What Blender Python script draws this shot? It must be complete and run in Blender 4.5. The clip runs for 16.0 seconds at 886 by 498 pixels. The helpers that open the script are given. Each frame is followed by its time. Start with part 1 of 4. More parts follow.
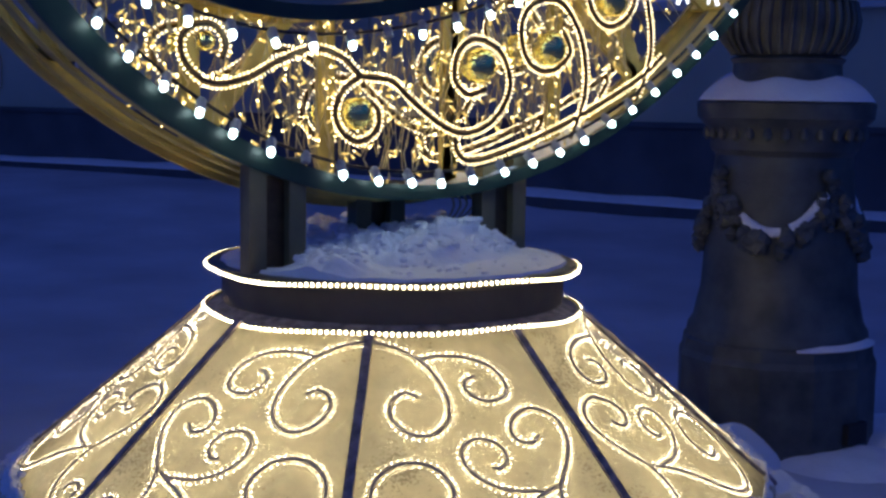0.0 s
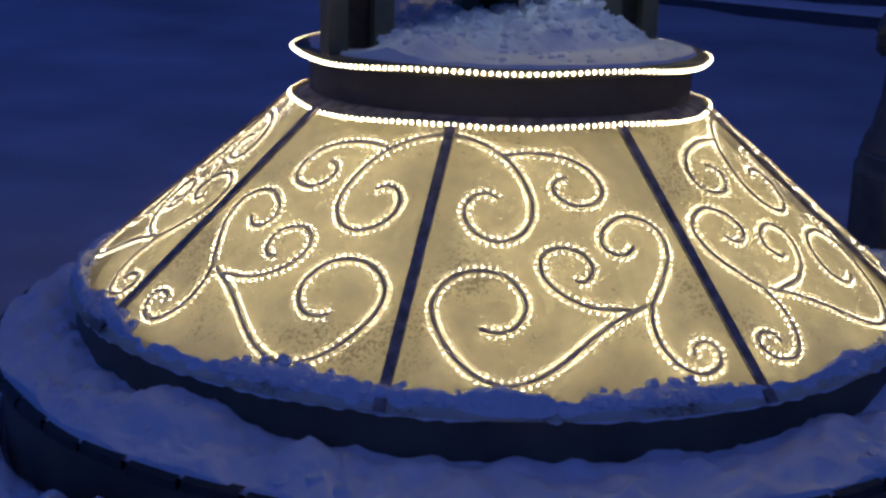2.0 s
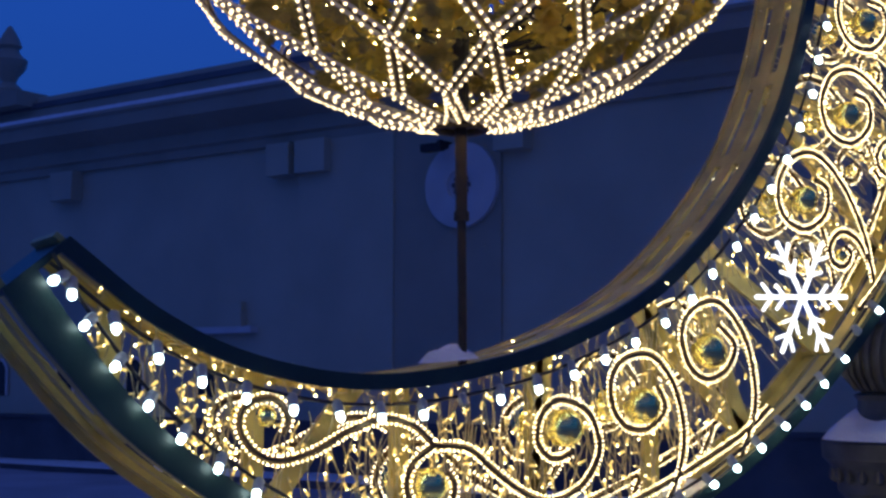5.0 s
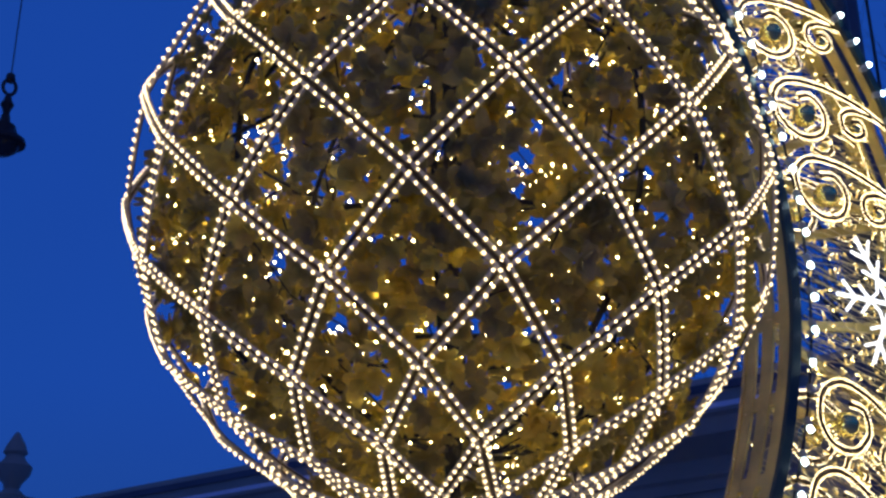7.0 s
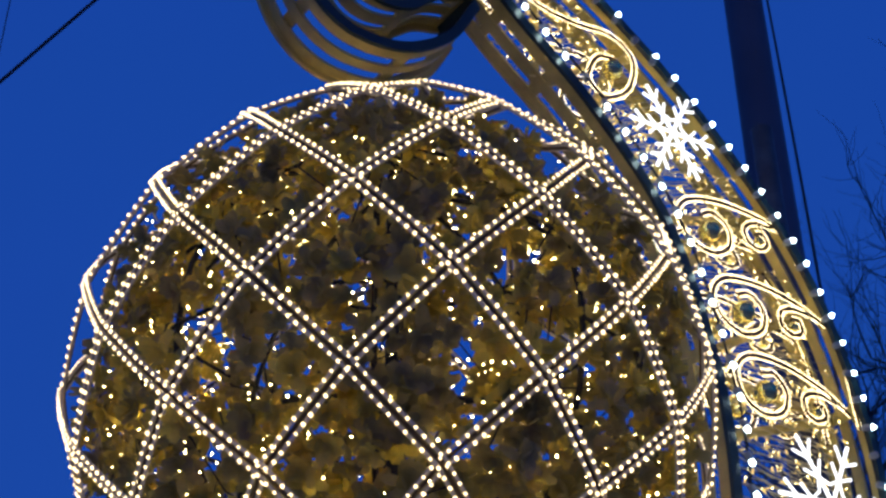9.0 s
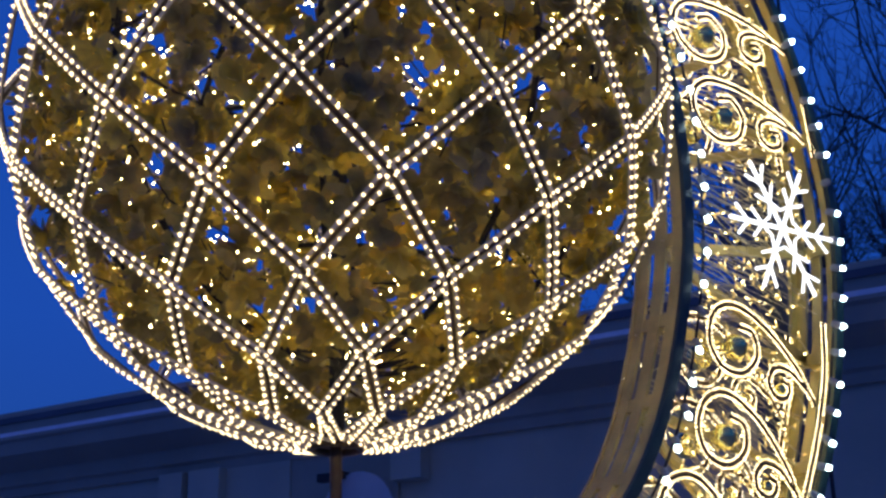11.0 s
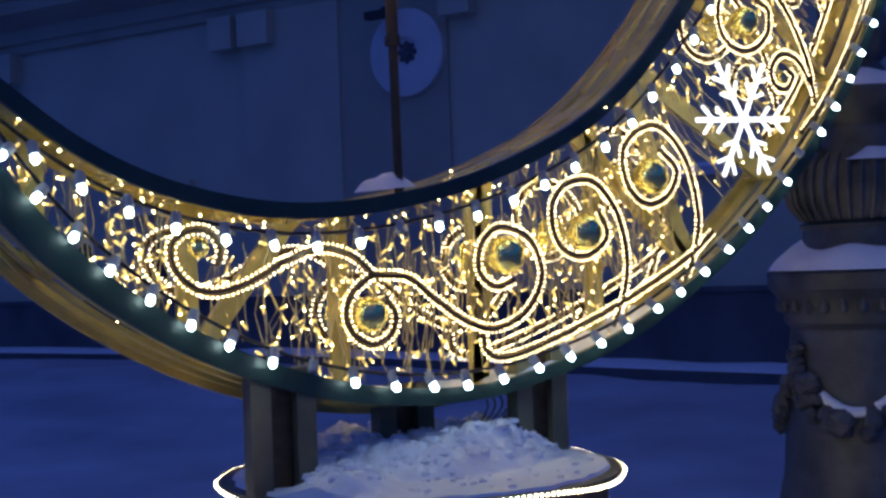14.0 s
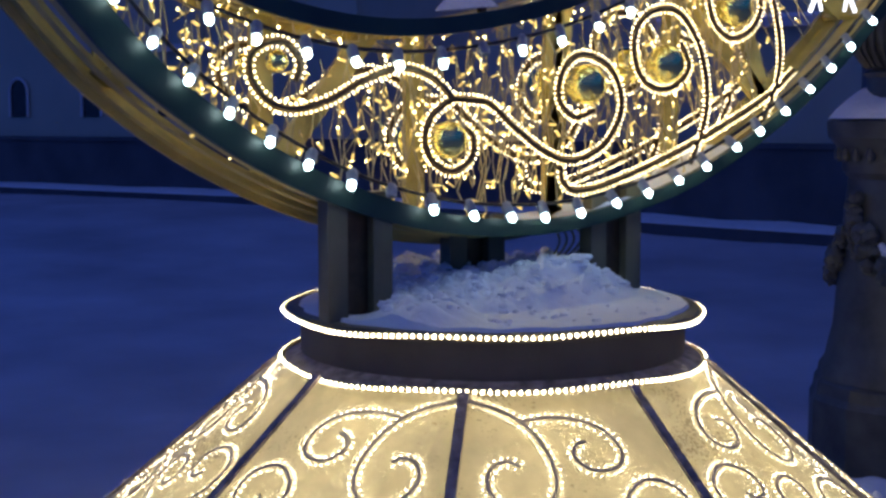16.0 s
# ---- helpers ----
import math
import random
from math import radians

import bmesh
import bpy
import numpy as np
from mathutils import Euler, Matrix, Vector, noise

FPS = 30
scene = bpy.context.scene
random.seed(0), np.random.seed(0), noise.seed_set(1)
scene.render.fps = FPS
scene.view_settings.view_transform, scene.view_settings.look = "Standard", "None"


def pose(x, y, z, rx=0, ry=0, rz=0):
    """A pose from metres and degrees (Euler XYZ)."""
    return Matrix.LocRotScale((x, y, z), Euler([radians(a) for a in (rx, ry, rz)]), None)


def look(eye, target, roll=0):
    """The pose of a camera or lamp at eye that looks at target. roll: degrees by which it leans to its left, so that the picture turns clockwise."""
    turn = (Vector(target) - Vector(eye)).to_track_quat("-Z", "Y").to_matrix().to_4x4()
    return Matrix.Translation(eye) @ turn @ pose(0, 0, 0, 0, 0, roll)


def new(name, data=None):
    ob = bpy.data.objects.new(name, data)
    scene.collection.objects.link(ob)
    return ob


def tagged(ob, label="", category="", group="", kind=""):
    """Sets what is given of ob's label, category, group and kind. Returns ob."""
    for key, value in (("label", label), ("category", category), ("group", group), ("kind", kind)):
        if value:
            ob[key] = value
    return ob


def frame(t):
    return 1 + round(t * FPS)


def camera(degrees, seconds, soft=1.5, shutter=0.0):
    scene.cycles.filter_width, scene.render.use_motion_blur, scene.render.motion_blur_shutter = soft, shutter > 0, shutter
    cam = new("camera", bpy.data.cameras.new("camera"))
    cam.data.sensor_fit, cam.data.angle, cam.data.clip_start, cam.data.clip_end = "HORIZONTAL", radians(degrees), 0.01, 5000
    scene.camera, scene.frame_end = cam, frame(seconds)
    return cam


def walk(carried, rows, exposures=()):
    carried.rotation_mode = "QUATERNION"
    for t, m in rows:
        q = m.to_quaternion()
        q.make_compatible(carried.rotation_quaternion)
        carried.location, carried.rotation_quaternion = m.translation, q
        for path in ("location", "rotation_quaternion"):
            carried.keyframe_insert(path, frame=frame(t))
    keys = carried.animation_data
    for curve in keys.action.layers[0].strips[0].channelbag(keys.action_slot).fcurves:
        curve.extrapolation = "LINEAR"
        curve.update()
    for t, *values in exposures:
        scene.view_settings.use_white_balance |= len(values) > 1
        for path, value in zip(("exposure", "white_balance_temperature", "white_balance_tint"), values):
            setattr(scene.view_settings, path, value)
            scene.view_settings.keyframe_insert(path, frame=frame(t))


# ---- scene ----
cam = camera(36.0, 16.0, soft=2.8)
PATH = [
    (0, (-2.831, -3.89, 1.613), (-1.604, -2.327, 1.388), 0.85),
    (0.5, (-2.641, -3.711, 1.606), (-1.484, -2.096, 1.373), 0.06),
    (1, (-2.465, -3.639, 1.584), (-1.367, -1.989, 1.317), -1.16),
    (1.5, (-2.321, -3.666, 1.52), (-1.329, -1.965, 1.171), 0.18),
    (2, (-2.259, -3.717, 1.48), (-1.317, -2.025, 0.981), 1.49),
    (2.5, (-2.293, -3.736, 1.494), (-1.315, -2.088, 0.921), 0.06),
    (3, (-2.339, -3.753, 1.554), (-1.349, -2.101, 1.015), -0.85),
    (3.5, (-2.373, -3.784, 1.633), (-1.388, -2.095, 1.212), -1.28),
    (4, (-2.401, -3.811, 1.733), (-1.401, -2.095, 1.493), -0.43),
    (4.5, (-2.446, -3.818, 1.845), (-1.414, -2.106, 1.794), -0.18),
    (5, (-2.474, -3.817, 1.87), (-1.43, -2.123, 2.065), 0.14),
    (5.2, (-2.488, -3.818, 1.873), (-1.451, -2.131, 2.151), -0.11),
    (7.3, (-2.507, -3.972, 1.848), (-1.552, -2.416, 2.666), -0.22),
    (7.5, (-2.508, -3.976, 1.857), (-1.558, -2.438, 2.712), -0.25),
    (8, (-2.511, -3.986, 1.871), (-1.56, -2.518, 2.841), -0.37),
    (8.2, (-2.514, -3.99, 1.882), (-1.566, -2.55, 2.895), -0.39),
    (10.3, (-2.419, -3.913, 1.851), (-1.373, -2.433, 2.696), -0.77),
    (10.5, (-2.411, -3.896, 1.844), (-1.348, -2.397, 2.635), -0.69),
    (11, (-2.39, -3.866, 1.827), (-1.288, -2.336, 2.494), -0.68),
    (11.5, (-2.369, -3.842, 1.809), (-1.221, -2.295, 2.347), -0.85),
    (12, (-2.35, -3.823, 1.776), (-1.166, -2.272, 2.214), -0.9),
    (12.5, (-2.345, -3.796, 1.762), (-1.156, -2.221, 2.087), -0.71),
    (13, (-2.352, -3.777, 1.739), (-1.188, -2.165, 1.958), -1.33),
    (13.5, (-2.365, -3.777, 1.713), (-1.234, -2.131, 1.819), -1.41),
    (14, (-2.367, -3.762, 1.696), (-1.265, -2.093, 1.718), -2.05),
    (14.5, (-2.313, -3.722, 1.672), (-1.225, -2.044, 1.636), -2.26),
    (15, (-2.281, -3.704, 1.65), (-1.165, -2.046, 1.565), -1.2),
    (15.5, (-2.362, -3.619, 1.611), (-1.233, -1.975, 1.469), 0.61),
    (16, (-2.5, -3.471, 1.611), (-1.396, -1.815, 1.42), -0.07),
]
walk(cam, [(t, look(eye, target, roll)) for t, eye, target, roll in PATH], [(0, -0.1), (1, -0.2), (2, -0.42), (2.8, -0.22), (4, -0.36), (4.5, 0.0), (5, 0.02), (8, -0.06), (10.5, 0.1), (12.5, 0.12), (14, 0.15), (16, 0.05)])

# ---- world and light: blue dusk, lit by the clear sky and the decoration's own lamps ----
world = bpy.data.worlds.new("dusk")
scene.world = world
world.use_nodes = True
wn = world.node_tree
wn.nodes.clear()
w_out = wn.nodes.new("ShaderNodeOutputWorld")
w_bg = wn.nodes.new("ShaderNodeBackground")
w_tc = wn.nodes.new("ShaderNodeTexCoord")
w_sep = wn.nodes.new("ShaderNodeSeparateXYZ")
w_ramp = wn.nodes.new("ShaderNodeValToRGB")
w_noise = wn.nodes.new("ShaderNodeTexNoise")
w_mix = wn.nodes.new("ShaderNodeMixRGB")
w_noise.inputs["Scale"].default_value = 2.2
w_noise.inputs["Detail"].default_value = 4
w_mix.blend_type, w_mix.inputs[0].default_value = "MULTIPLY", 0.22
els = w_ramp.color_ramp.elements
els[0].position, els[0].color = 0.0, (0.012, 0.045, 0.20, 1)
els[1].position, els[1].color = 1.0, (0.002, 0.012, 0.075, 1)
mid = els.new(0.28)
mid.color = (0.009, 0.058, 0.34, 1)
high = els.new(0.66)
high.color = (0.0075, 0.052, 0.33, 1)
wn.links.new(w_tc.outputs["Generated"], w_sep.inputs[0])
wn.links.new(w_tc.outputs["Generated"], w_noise.inputs["Vector"])
wn.links.new(w_sep.outputs["Z"], w_ramp.inputs["Fac"])
wn.links.new(w_ramp.outputs["Color"], w_mix.inputs[1])
wn.links.new(w_noise.outputs["Color"], w_mix.inputs[2])
wn.links.new(w_mix.outputs[0], w_bg.inputs["Color"])
wn.links.new(w_bg.outputs[0], w_out.inputs["Surface"])
w_bg.inputs["Strength"].default_value = 1.25

# faint warm fill added for the unseen city's glow, a very wide soft source
warm_fill = new("warm_fill", bpy.data.lights.new("warm_fill", "SUN"))
warm_fill.data.energy, warm_fill.data.angle, warm_fill.data.color = 0.055, radians(80), (1.0, 0.72, 0.60)
warm_fill.matrix_world = look((-8, -12, 20), (0, 0, 0))


# ---- materials ----
def mat(name, color, rough=0.6, metal=0.0, var=0.25, scale=6.0, bump=0.2, fine=60.0, emit=None, power=0.0, alpha_mix=None, spec=0.5, trans=0.0):
    m = bpy.data.materials.new(name)
    m.use_nodes = True
    nt = m.node_tree
    p = nt.nodes["Principled BSDF"]
    tc = nt.nodes.new("ShaderNodeTexCoord")
    n1, n2 = nt.nodes.new("ShaderNodeTexNoise"), nt.nodes.new("ShaderNodeTexNoise")
    n1.inputs["Scale"].default_value, n1.inputs["Detail"].default_value = scale, 6
    n2.inputs["Scale"].default_value, n2.inputs["Detail"].default_value = fine, 4
    for n in (n1, n2):
        nt.links.new(tc.outputs["Object"], n.inputs["Vector"])
    ramp = nt.nodes.new("ShaderNodeValToRGB")
    lo = tuple(c * (1 - var) for c in color)
    hi = tuple(min(1, c * (1 + var)) for c in color)
    ramp.color_ramp.elements[0].position, ramp.color_ramp.elements[0].color = 0.3, (*lo, 1)
    ramp.color_ramp.elements[1].position, ramp.color_ramp.elements[1].color = 0.7, (*hi, 1)
    nt.links.new(n1.outputs["Fac"], ramp.inputs["Fac"])
    nt.links.new(ramp.outputs["Color"], p.inputs["Base Color"])
    p.inputs["Roughness"].default_value, p.inputs["Metallic"].default_value = rough, metal
    p.inputs["Specular IOR Level"].default_value = spec
    p.inputs["Transmission Weight"].default_value = trans
    if bump:
        b = nt.nodes.new("ShaderNodeBump")
        b.inputs["Strength"].default_value, b.inputs["Distance"].default_value = bump, 0.01
        add = nt.nodes.new("ShaderNodeMath")
        add.operation = "ADD"
        nt.links.new(n1.outputs["Fac"], add.inputs[0])
        nt.links.new(n2.outputs["Fac"], add.inputs[1])
        nt.links.new(add.outputs[0], b.inputs["Height"])
        nt.links.new(b.outputs["Normal"], p.inputs["Normal"])
    if emit:
        p.inputs["Emission Color"].default_value = (*emit, 1)
        p.inputs["Emission Strength"].default_value = power
    return m


def glow(name, color, power):
    m = bpy.data.materials.new(name)
    m.use_nodes = True
    nt = m.node_tree
    nt.nodes.clear()
    e, o = nt.nodes.new("ShaderNodeEmission"), nt.nodes.new("ShaderNodeOutputMaterial")
    e.inputs["Color"].default_value, e.inputs["Strength"].default_value = (*color, 1), power
    nt.links.new(e.outputs[0], o.inputs["Surface"])
    return m


SNOW = mat("snow", (0.80, 0.82, 0.86), 0.75, var=0.06, scale=5, bump=0.5, fine=45, spec=0.3)
GROUND = mat("trodden_snow", (0.49, 0.51, 0.58), 0.7, var=0.22, scale=0.7, bump=0.55, fine=9, spec=0.35)
IRON = mat("cast_iron", (0.105, 0.11, 0.10), 0.5, 0.35, var=0.35, scale=7, bump=0.25)
GREEN = mat("dark_green_paint", (0.017, 0.036, 0.028), 0.38, var=0.3, scale=5, bump=0.12)
GOLD = mat("gold_paint", (0.56, 0.45, 0.14), 0.42, 0.25, var=0.3, scale=6, bump=0.15)
MIRROR = mat("gold_mirror", (0.92, 0.80, 0.28), 0.27, 1.0, var=0.05, scale=3, bump=0.0)
BRASS = mat("brass_bar", (0.42, 0.36, 0.28), 0.5, 0.2, var=0.3, scale=20, bump=0.1)
ROPE = mat("clear_rope_tube", (0.42, 0.38, 0.33), 0.3, var=0.15, scale=20, bump=0.0, emit=(1.0, 0.80, 0.56), power=0.05)
BAR = mat("bronze_bar", (0.10, 0.065, 0.03), 0.45, 0.5, var=0.3, scale=20, bump=0.1)
SKIRT = mat("olive_sheet_metal", (0.12, 0.105, 0.07), 0.5, 0.2, var=0.25, scale=4, bump=0.15)
POST = mat("olive_grey_paint", (0.17, 0.15, 0.085), 0.5, 0.1, var=0.3, scale=5, bump=0.15)
PLINTH = mat("dark_granite", (0.04, 0.041, 0.033), 0.6, var=0.4, scale=14, bump=0.3, fine=120)
# the backing panel emits evenly, standing in for lamps inside the base
PANEL = mat("glowing_panel", (0.60, 0.55, 0.33), 0.35, var=0.28, scale=8, bump=0.7, fine=46, emit=(1.0, 0.80, 0.34), power=0.40)
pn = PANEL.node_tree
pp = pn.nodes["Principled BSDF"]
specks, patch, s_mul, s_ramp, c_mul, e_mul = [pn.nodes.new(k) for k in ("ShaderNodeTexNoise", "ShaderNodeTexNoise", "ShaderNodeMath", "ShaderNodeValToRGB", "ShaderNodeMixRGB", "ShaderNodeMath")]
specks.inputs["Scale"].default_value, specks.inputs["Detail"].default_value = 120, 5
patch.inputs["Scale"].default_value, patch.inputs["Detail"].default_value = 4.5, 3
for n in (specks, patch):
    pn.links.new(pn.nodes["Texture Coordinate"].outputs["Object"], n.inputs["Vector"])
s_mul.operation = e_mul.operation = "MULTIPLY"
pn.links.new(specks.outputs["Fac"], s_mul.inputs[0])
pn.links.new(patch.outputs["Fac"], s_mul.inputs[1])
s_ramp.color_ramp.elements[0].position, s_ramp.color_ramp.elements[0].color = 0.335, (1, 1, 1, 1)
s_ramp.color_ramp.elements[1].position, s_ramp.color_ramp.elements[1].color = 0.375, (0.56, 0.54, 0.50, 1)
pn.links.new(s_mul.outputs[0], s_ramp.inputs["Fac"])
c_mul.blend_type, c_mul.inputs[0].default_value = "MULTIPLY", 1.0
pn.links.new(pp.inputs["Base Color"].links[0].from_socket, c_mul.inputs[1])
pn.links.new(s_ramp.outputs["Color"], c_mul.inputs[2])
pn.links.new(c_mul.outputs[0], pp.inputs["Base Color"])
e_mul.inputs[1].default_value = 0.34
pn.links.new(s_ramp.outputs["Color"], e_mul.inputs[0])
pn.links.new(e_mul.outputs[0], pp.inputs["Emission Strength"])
COVER = mat("frosted_cover", (0.80, 0.76, 0.62), 0.55, var=0.10, scale=9, bump=0.15, fine=40, spec=0.3)
cn = COVER.node_tree
cp_, co_ = cn.nodes["Principled BSDF"], cn.nodes["Material Output"]
c_tl, c_tr, c_m1, c_m2, c_dirt, c_dr = [cn.nodes.new(k) for k in ("ShaderNodeBsdfTranslucent", "ShaderNodeBsdfTransparent", "ShaderNodeMixShader", "ShaderNodeMixShader", "ShaderNodeTexNoise", "ShaderNodeValToRGB")]
c_tl.inputs["Color"].default_value = (0.95, 0.90, 0.74, 1)
c_m1.inputs[0].default_value = 0.72
cn.links.new(cp_.outputs[0], c_m1.inputs[1])
cn.links.new(c_tl.outputs[0], c_m1.inputs[2])
c_dirt.inputs["Scale"].default_value, c_dirt.inputs["Detail"].default_value = 5.5, 6
cn.links.new(cn.nodes["Texture Coordinate"].outputs["Object"], c_dirt.inputs["Vector"])
c_dr.color_ramp.elements[0].position, c_dr.color_ramp.elements[0].color = 0.32, (0.30, 0.30, 0.30, 1)
c_dr.color_ramp.elements[1].position, c_dr.color_ramp.elements[1].color = 0.68, (0.74, 0.74, 0.74, 1)
cn.links.new(c_dirt.outputs["Fac"], c_dr.inputs["Fac"])
cn.links.new(c_dr.outputs["Color"], c_m2.inputs[0])
cn.links.new(c_tr.outputs[0], c_m2.inputs[1])
cn.links.new(c_m1.outputs[0], c_m2.inputs[2])
c_sp, c_pt, c_mu, c_sr, c_df, c_m3 = [cn.nodes.new(k) for k in ("ShaderNodeTexNoise", "ShaderNodeTexNoise", "ShaderNodeMath", "ShaderNodeValToRGB", "ShaderNodeBsdfDiffuse", "ShaderNodeMixShader")]
c_sp.inputs["Scale"].default_value, c_sp.inputs["Detail"].default_value = 110, 4
c_pt.inputs["Scale"].default_value, c_pt.inputs["Detail"].default_value = 4.0, 3
c_mu.operation = "MULTIPLY"
for n in (c_sp, c_pt):
    cn.links.new(cn.nodes["Texture Coordinate"].outputs["Object"], n.inputs["Vector"])
cn.links.new(c_sp.outputs["Fac"], c_mu.inputs[0])
cn.links.new(c_pt.outputs["Fac"], c_mu.inputs[1])
c_sr.color_ramp.elements[0].position, c_sr.color_ramp.elements[0].color = 0.335, (0, 0, 0, 1)
c_sr.color_ramp.elements[1].position, c_sr.color_ramp.elements[1].color = 0.365, (0.6, 0.6, 0.6, 1)
c_df.inputs["Color"].default_value = (0.16, 0.13, 0.09, 1)
cn.links.new(c_mu.outputs[0], c_sr.inputs["Fac"])
cn.links.new(c_sr.outputs["Color"], c_m3.inputs[0])
cn.links.new(c_m2.outputs[0], c_m3.inputs[1])
cn.links.new(c_df.outputs[0], c_m3.inputs[2])
cn.links.new(c_m3.outputs[0], co_.inputs["Surface"])
RIB = mat("rib_steel", (0.24, 0.21, 0.20), 0.6, 0.0, var=0.55, scale=30, bump=0.4)
WIRE = mat("light_wire", (0.60, 0.50, 0.26), 0.6, var=0.2, scale=20, bump=0.0)
CABLE = mat("black_cable", (0.02, 0.02, 0.02), 0.6, var=0.2, scale=20, bump=0.0)
SOCKET = mat("grey_socket", (0.35, 0.37, 0.38), 0.5, var=0.15, scale=30, bump=0.0)
WALL = mat("painted_plaster", (0.44, 0.43, 0.34), 0.85, var=0.10, scale=0.6, bump=0.2, fine=20)
WALL_D = mat("painted_plaster_dark", (0.34, 0.325, 0.26), 0.85, var=0.12, scale=0.6, bump=0.2, fine=20)
STONE = mat("plinth_stone", (0.085, 0.09, 0.10), 0.8, var=0.25, scale=1.2, bump=0.3, fine=16)
TRIM = mat("white_trim", (0.55, 0.56, 0.58), 0.8, var=0.08, scale=1.5, bump=0.15)
ROOFM = mat("roof_sheet", (0.10, 0.11, 0.13), 0.6, var=0.2, scale=1.0, bump=0.1)
GLASS = mat("dark_window", (0.02, 0.025, 0.03), 0.12, var=0.2, scale=3, bump=0.0)
BARK = mat("bark", (0.05, 0.042, 0.035), 0.9, var=0.3, scale=12, bump=0.3)


def leafy(name, color, var):
    """Thin gold cloth that lets light through."""
    m = mat(name, color, 0.45, 0.0, var=var, scale=11, bump=0.3)
    nt = m.node_tree
    p, o = nt.nodes["Principled BSDF"], nt.nodes["Material Output"]
    t, mx = nt.nodes.new("ShaderNodeBsdfTranslucent"), nt.nodes.new("ShaderNodeMixShader")
    mx.inputs[0].default_value = 0.4
    nt.links.new(p.inputs["Base Color"].links[0].from_socket, t.inputs["Color"])
    nt.links.new(p.outputs[0], mx.inputs[1])
    nt.links.new(t.outputs[0], mx.inputs[2])
    nt.links.new(mx.outputs[0], o.inputs["Surface"])
    return m


PETAL_A = leafy("gold_petal", (0.82, 0.61, 0.12), 0.35)
PETAL_B = leafy("dull_petal", (0.47, 0.39, 0.14), 0.4)
LED = glow("warm_led", (1.0, 0.76, 0.43), 3.6)
LED_HOT = glow("warm_led_strong", (1.0, 0.79, 0.43), 8.5)
LED_RING = glow("warm_led_ring", (1.0, 0.83, 0.52), 19.0)
LED_CONE = glow("warm_led_soft", (1.0, 0.85, 0.58), 19.0)
LED_Y = glow("yellow_led", (1.0, 0.80, 0.36), 13.0)
SLEEVE = glow("lamp_sleeve", (1.0, 0.70, 0.20), 1.4)
LED_F = glow("fairy_led", (1.0, 0.77, 0.33), 34.0)
BULB = glow("cool_bulb", (0.72, 0.97, 1.0), 12.0)
FLAKE = glow("white_led", (0.90, 0.93, 1.0), 2.4)


# ---- mesh helpers ----
class Geo:
    """Collects vertices and faces of one mesh."""

    def __init__(self):
        self.v, self.f = [], []

    def add(self, verts, faces):
        o = len(self.v)
        self.v += [tuple(p) for p in verts]
        self.f += [tuple(i + o for i in f) for f in faces]
        return self

    def box(self, x0, x1, y0, y1, z0, z1):
        vs = [(x, y, z) for z in (z0, z1) for x, y in ((x0, y0), (x1, y0), (x1, y1), (x0, y1))]
        return self.add(vs, [(3, 2, 1, 0), (4, 5, 6, 7), (0, 1, 5, 4), (1, 2, 6, 5), (2, 3, 7, 6), (3, 0, 4, 7)])

    def tube(self, pts, r, n=6, closed=False):
        pts = [Vector(p) for p in pts]
        rr = r if isinstance(r, (list, tuple)) else [r] * len(pts)
        vs, fs, side = [], [], None
        m = len(pts)
        for i, p in enumerate(pts):
            d = (pts[min(i + 1, m - 1)] - pts[max(i - 1, 0)])
            if closed:
                d = pts[(i + 1) % m] - pts[i - 1]
            d.normalize()
            if side is None:
                side = d.orthogonal()
            side = (side - d * side.dot(d)).normalized()
            up = d.cross(side)
            vs += [p + (side * math.cos(a) + up * math.sin(a)) * rr[i] for a in (2 * math.pi * k / n for k in range(n))]
        for i in range(m if closed else m - 1):
            a, b = i * n, ((i + 1) % m) * n
            fs += [(a + k, a + (k + 1) % n, b + (k + 1) % n, b + k) for k in range(n)]
        if not closed:
            fs += [tuple(range(n))[::-1], tuple(range((m - 1) * n, m * n))]
        return self.add(vs, fs)

    def lathe(self, prof, n=48, a0=0.0, a1=2 * math.pi, centre=(0, 0, 0)):
        full = abs(a1 - a0 - 2 * math.pi) < 1e-6
        cols = n if full else n + 1
        vs = [(centre[0] + r * math.cos(a), centre[1] + r * math.sin(a), centre[2] + z) for a in (a0 + (a1 - a0) * k / n for k in range(cols)) for r, z in prof]
        m, fs = len(prof), []
        for k in range(n):
            a, b = k * m, ((k + 1) % cols) * m
            fs += [(a + i, b + i, b + i + 1, a + i + 1) for i in range(m - 1)]
        return self.add(vs, fs)

    def dot(self, p, r):
        x, y, z = p
        return self.add([(x + r, y, z), (x - r, y, z), (x, y + r, z), (x, y - r, z), (x, y, z + r), (x, y, z - r)],
                        [(0, 2, 4), (2, 1, 4), (1, 3, 4), (3, 0, 4), (2, 0, 5), (1, 2, 5), (3, 1, 5), (0, 3, 5)])

    def strip(self, a, b):
        """A quad strip between two rows of points."""
        m = len(a)
        return self.add(list(a) + list(b), [(i, i + 1, m + i + 1, m + i) for i in range(m - 1)])

    def mesh(self, name, smooth=True):
        me = bpy.data.meshes.new(name)
        me.from_pydata(self.v, [], self.f)
        if smooth:
            me.polygons.foreach_set("use_smooth", [True] * len(me.polygons))
            me.set_sharp_from_angle(angle=radians(35))
        me.update()
        return me


def part(name, geo, material, parent=None, label="", smooth=True):
    me = geo.mesh(name, smooth) if isinstance(geo, Geo) else geo
    if material and not me.materials:
        me.materials.append(material)
    ob = new(name, me)
    ob.parent = parent
    return tagged(ob, label)


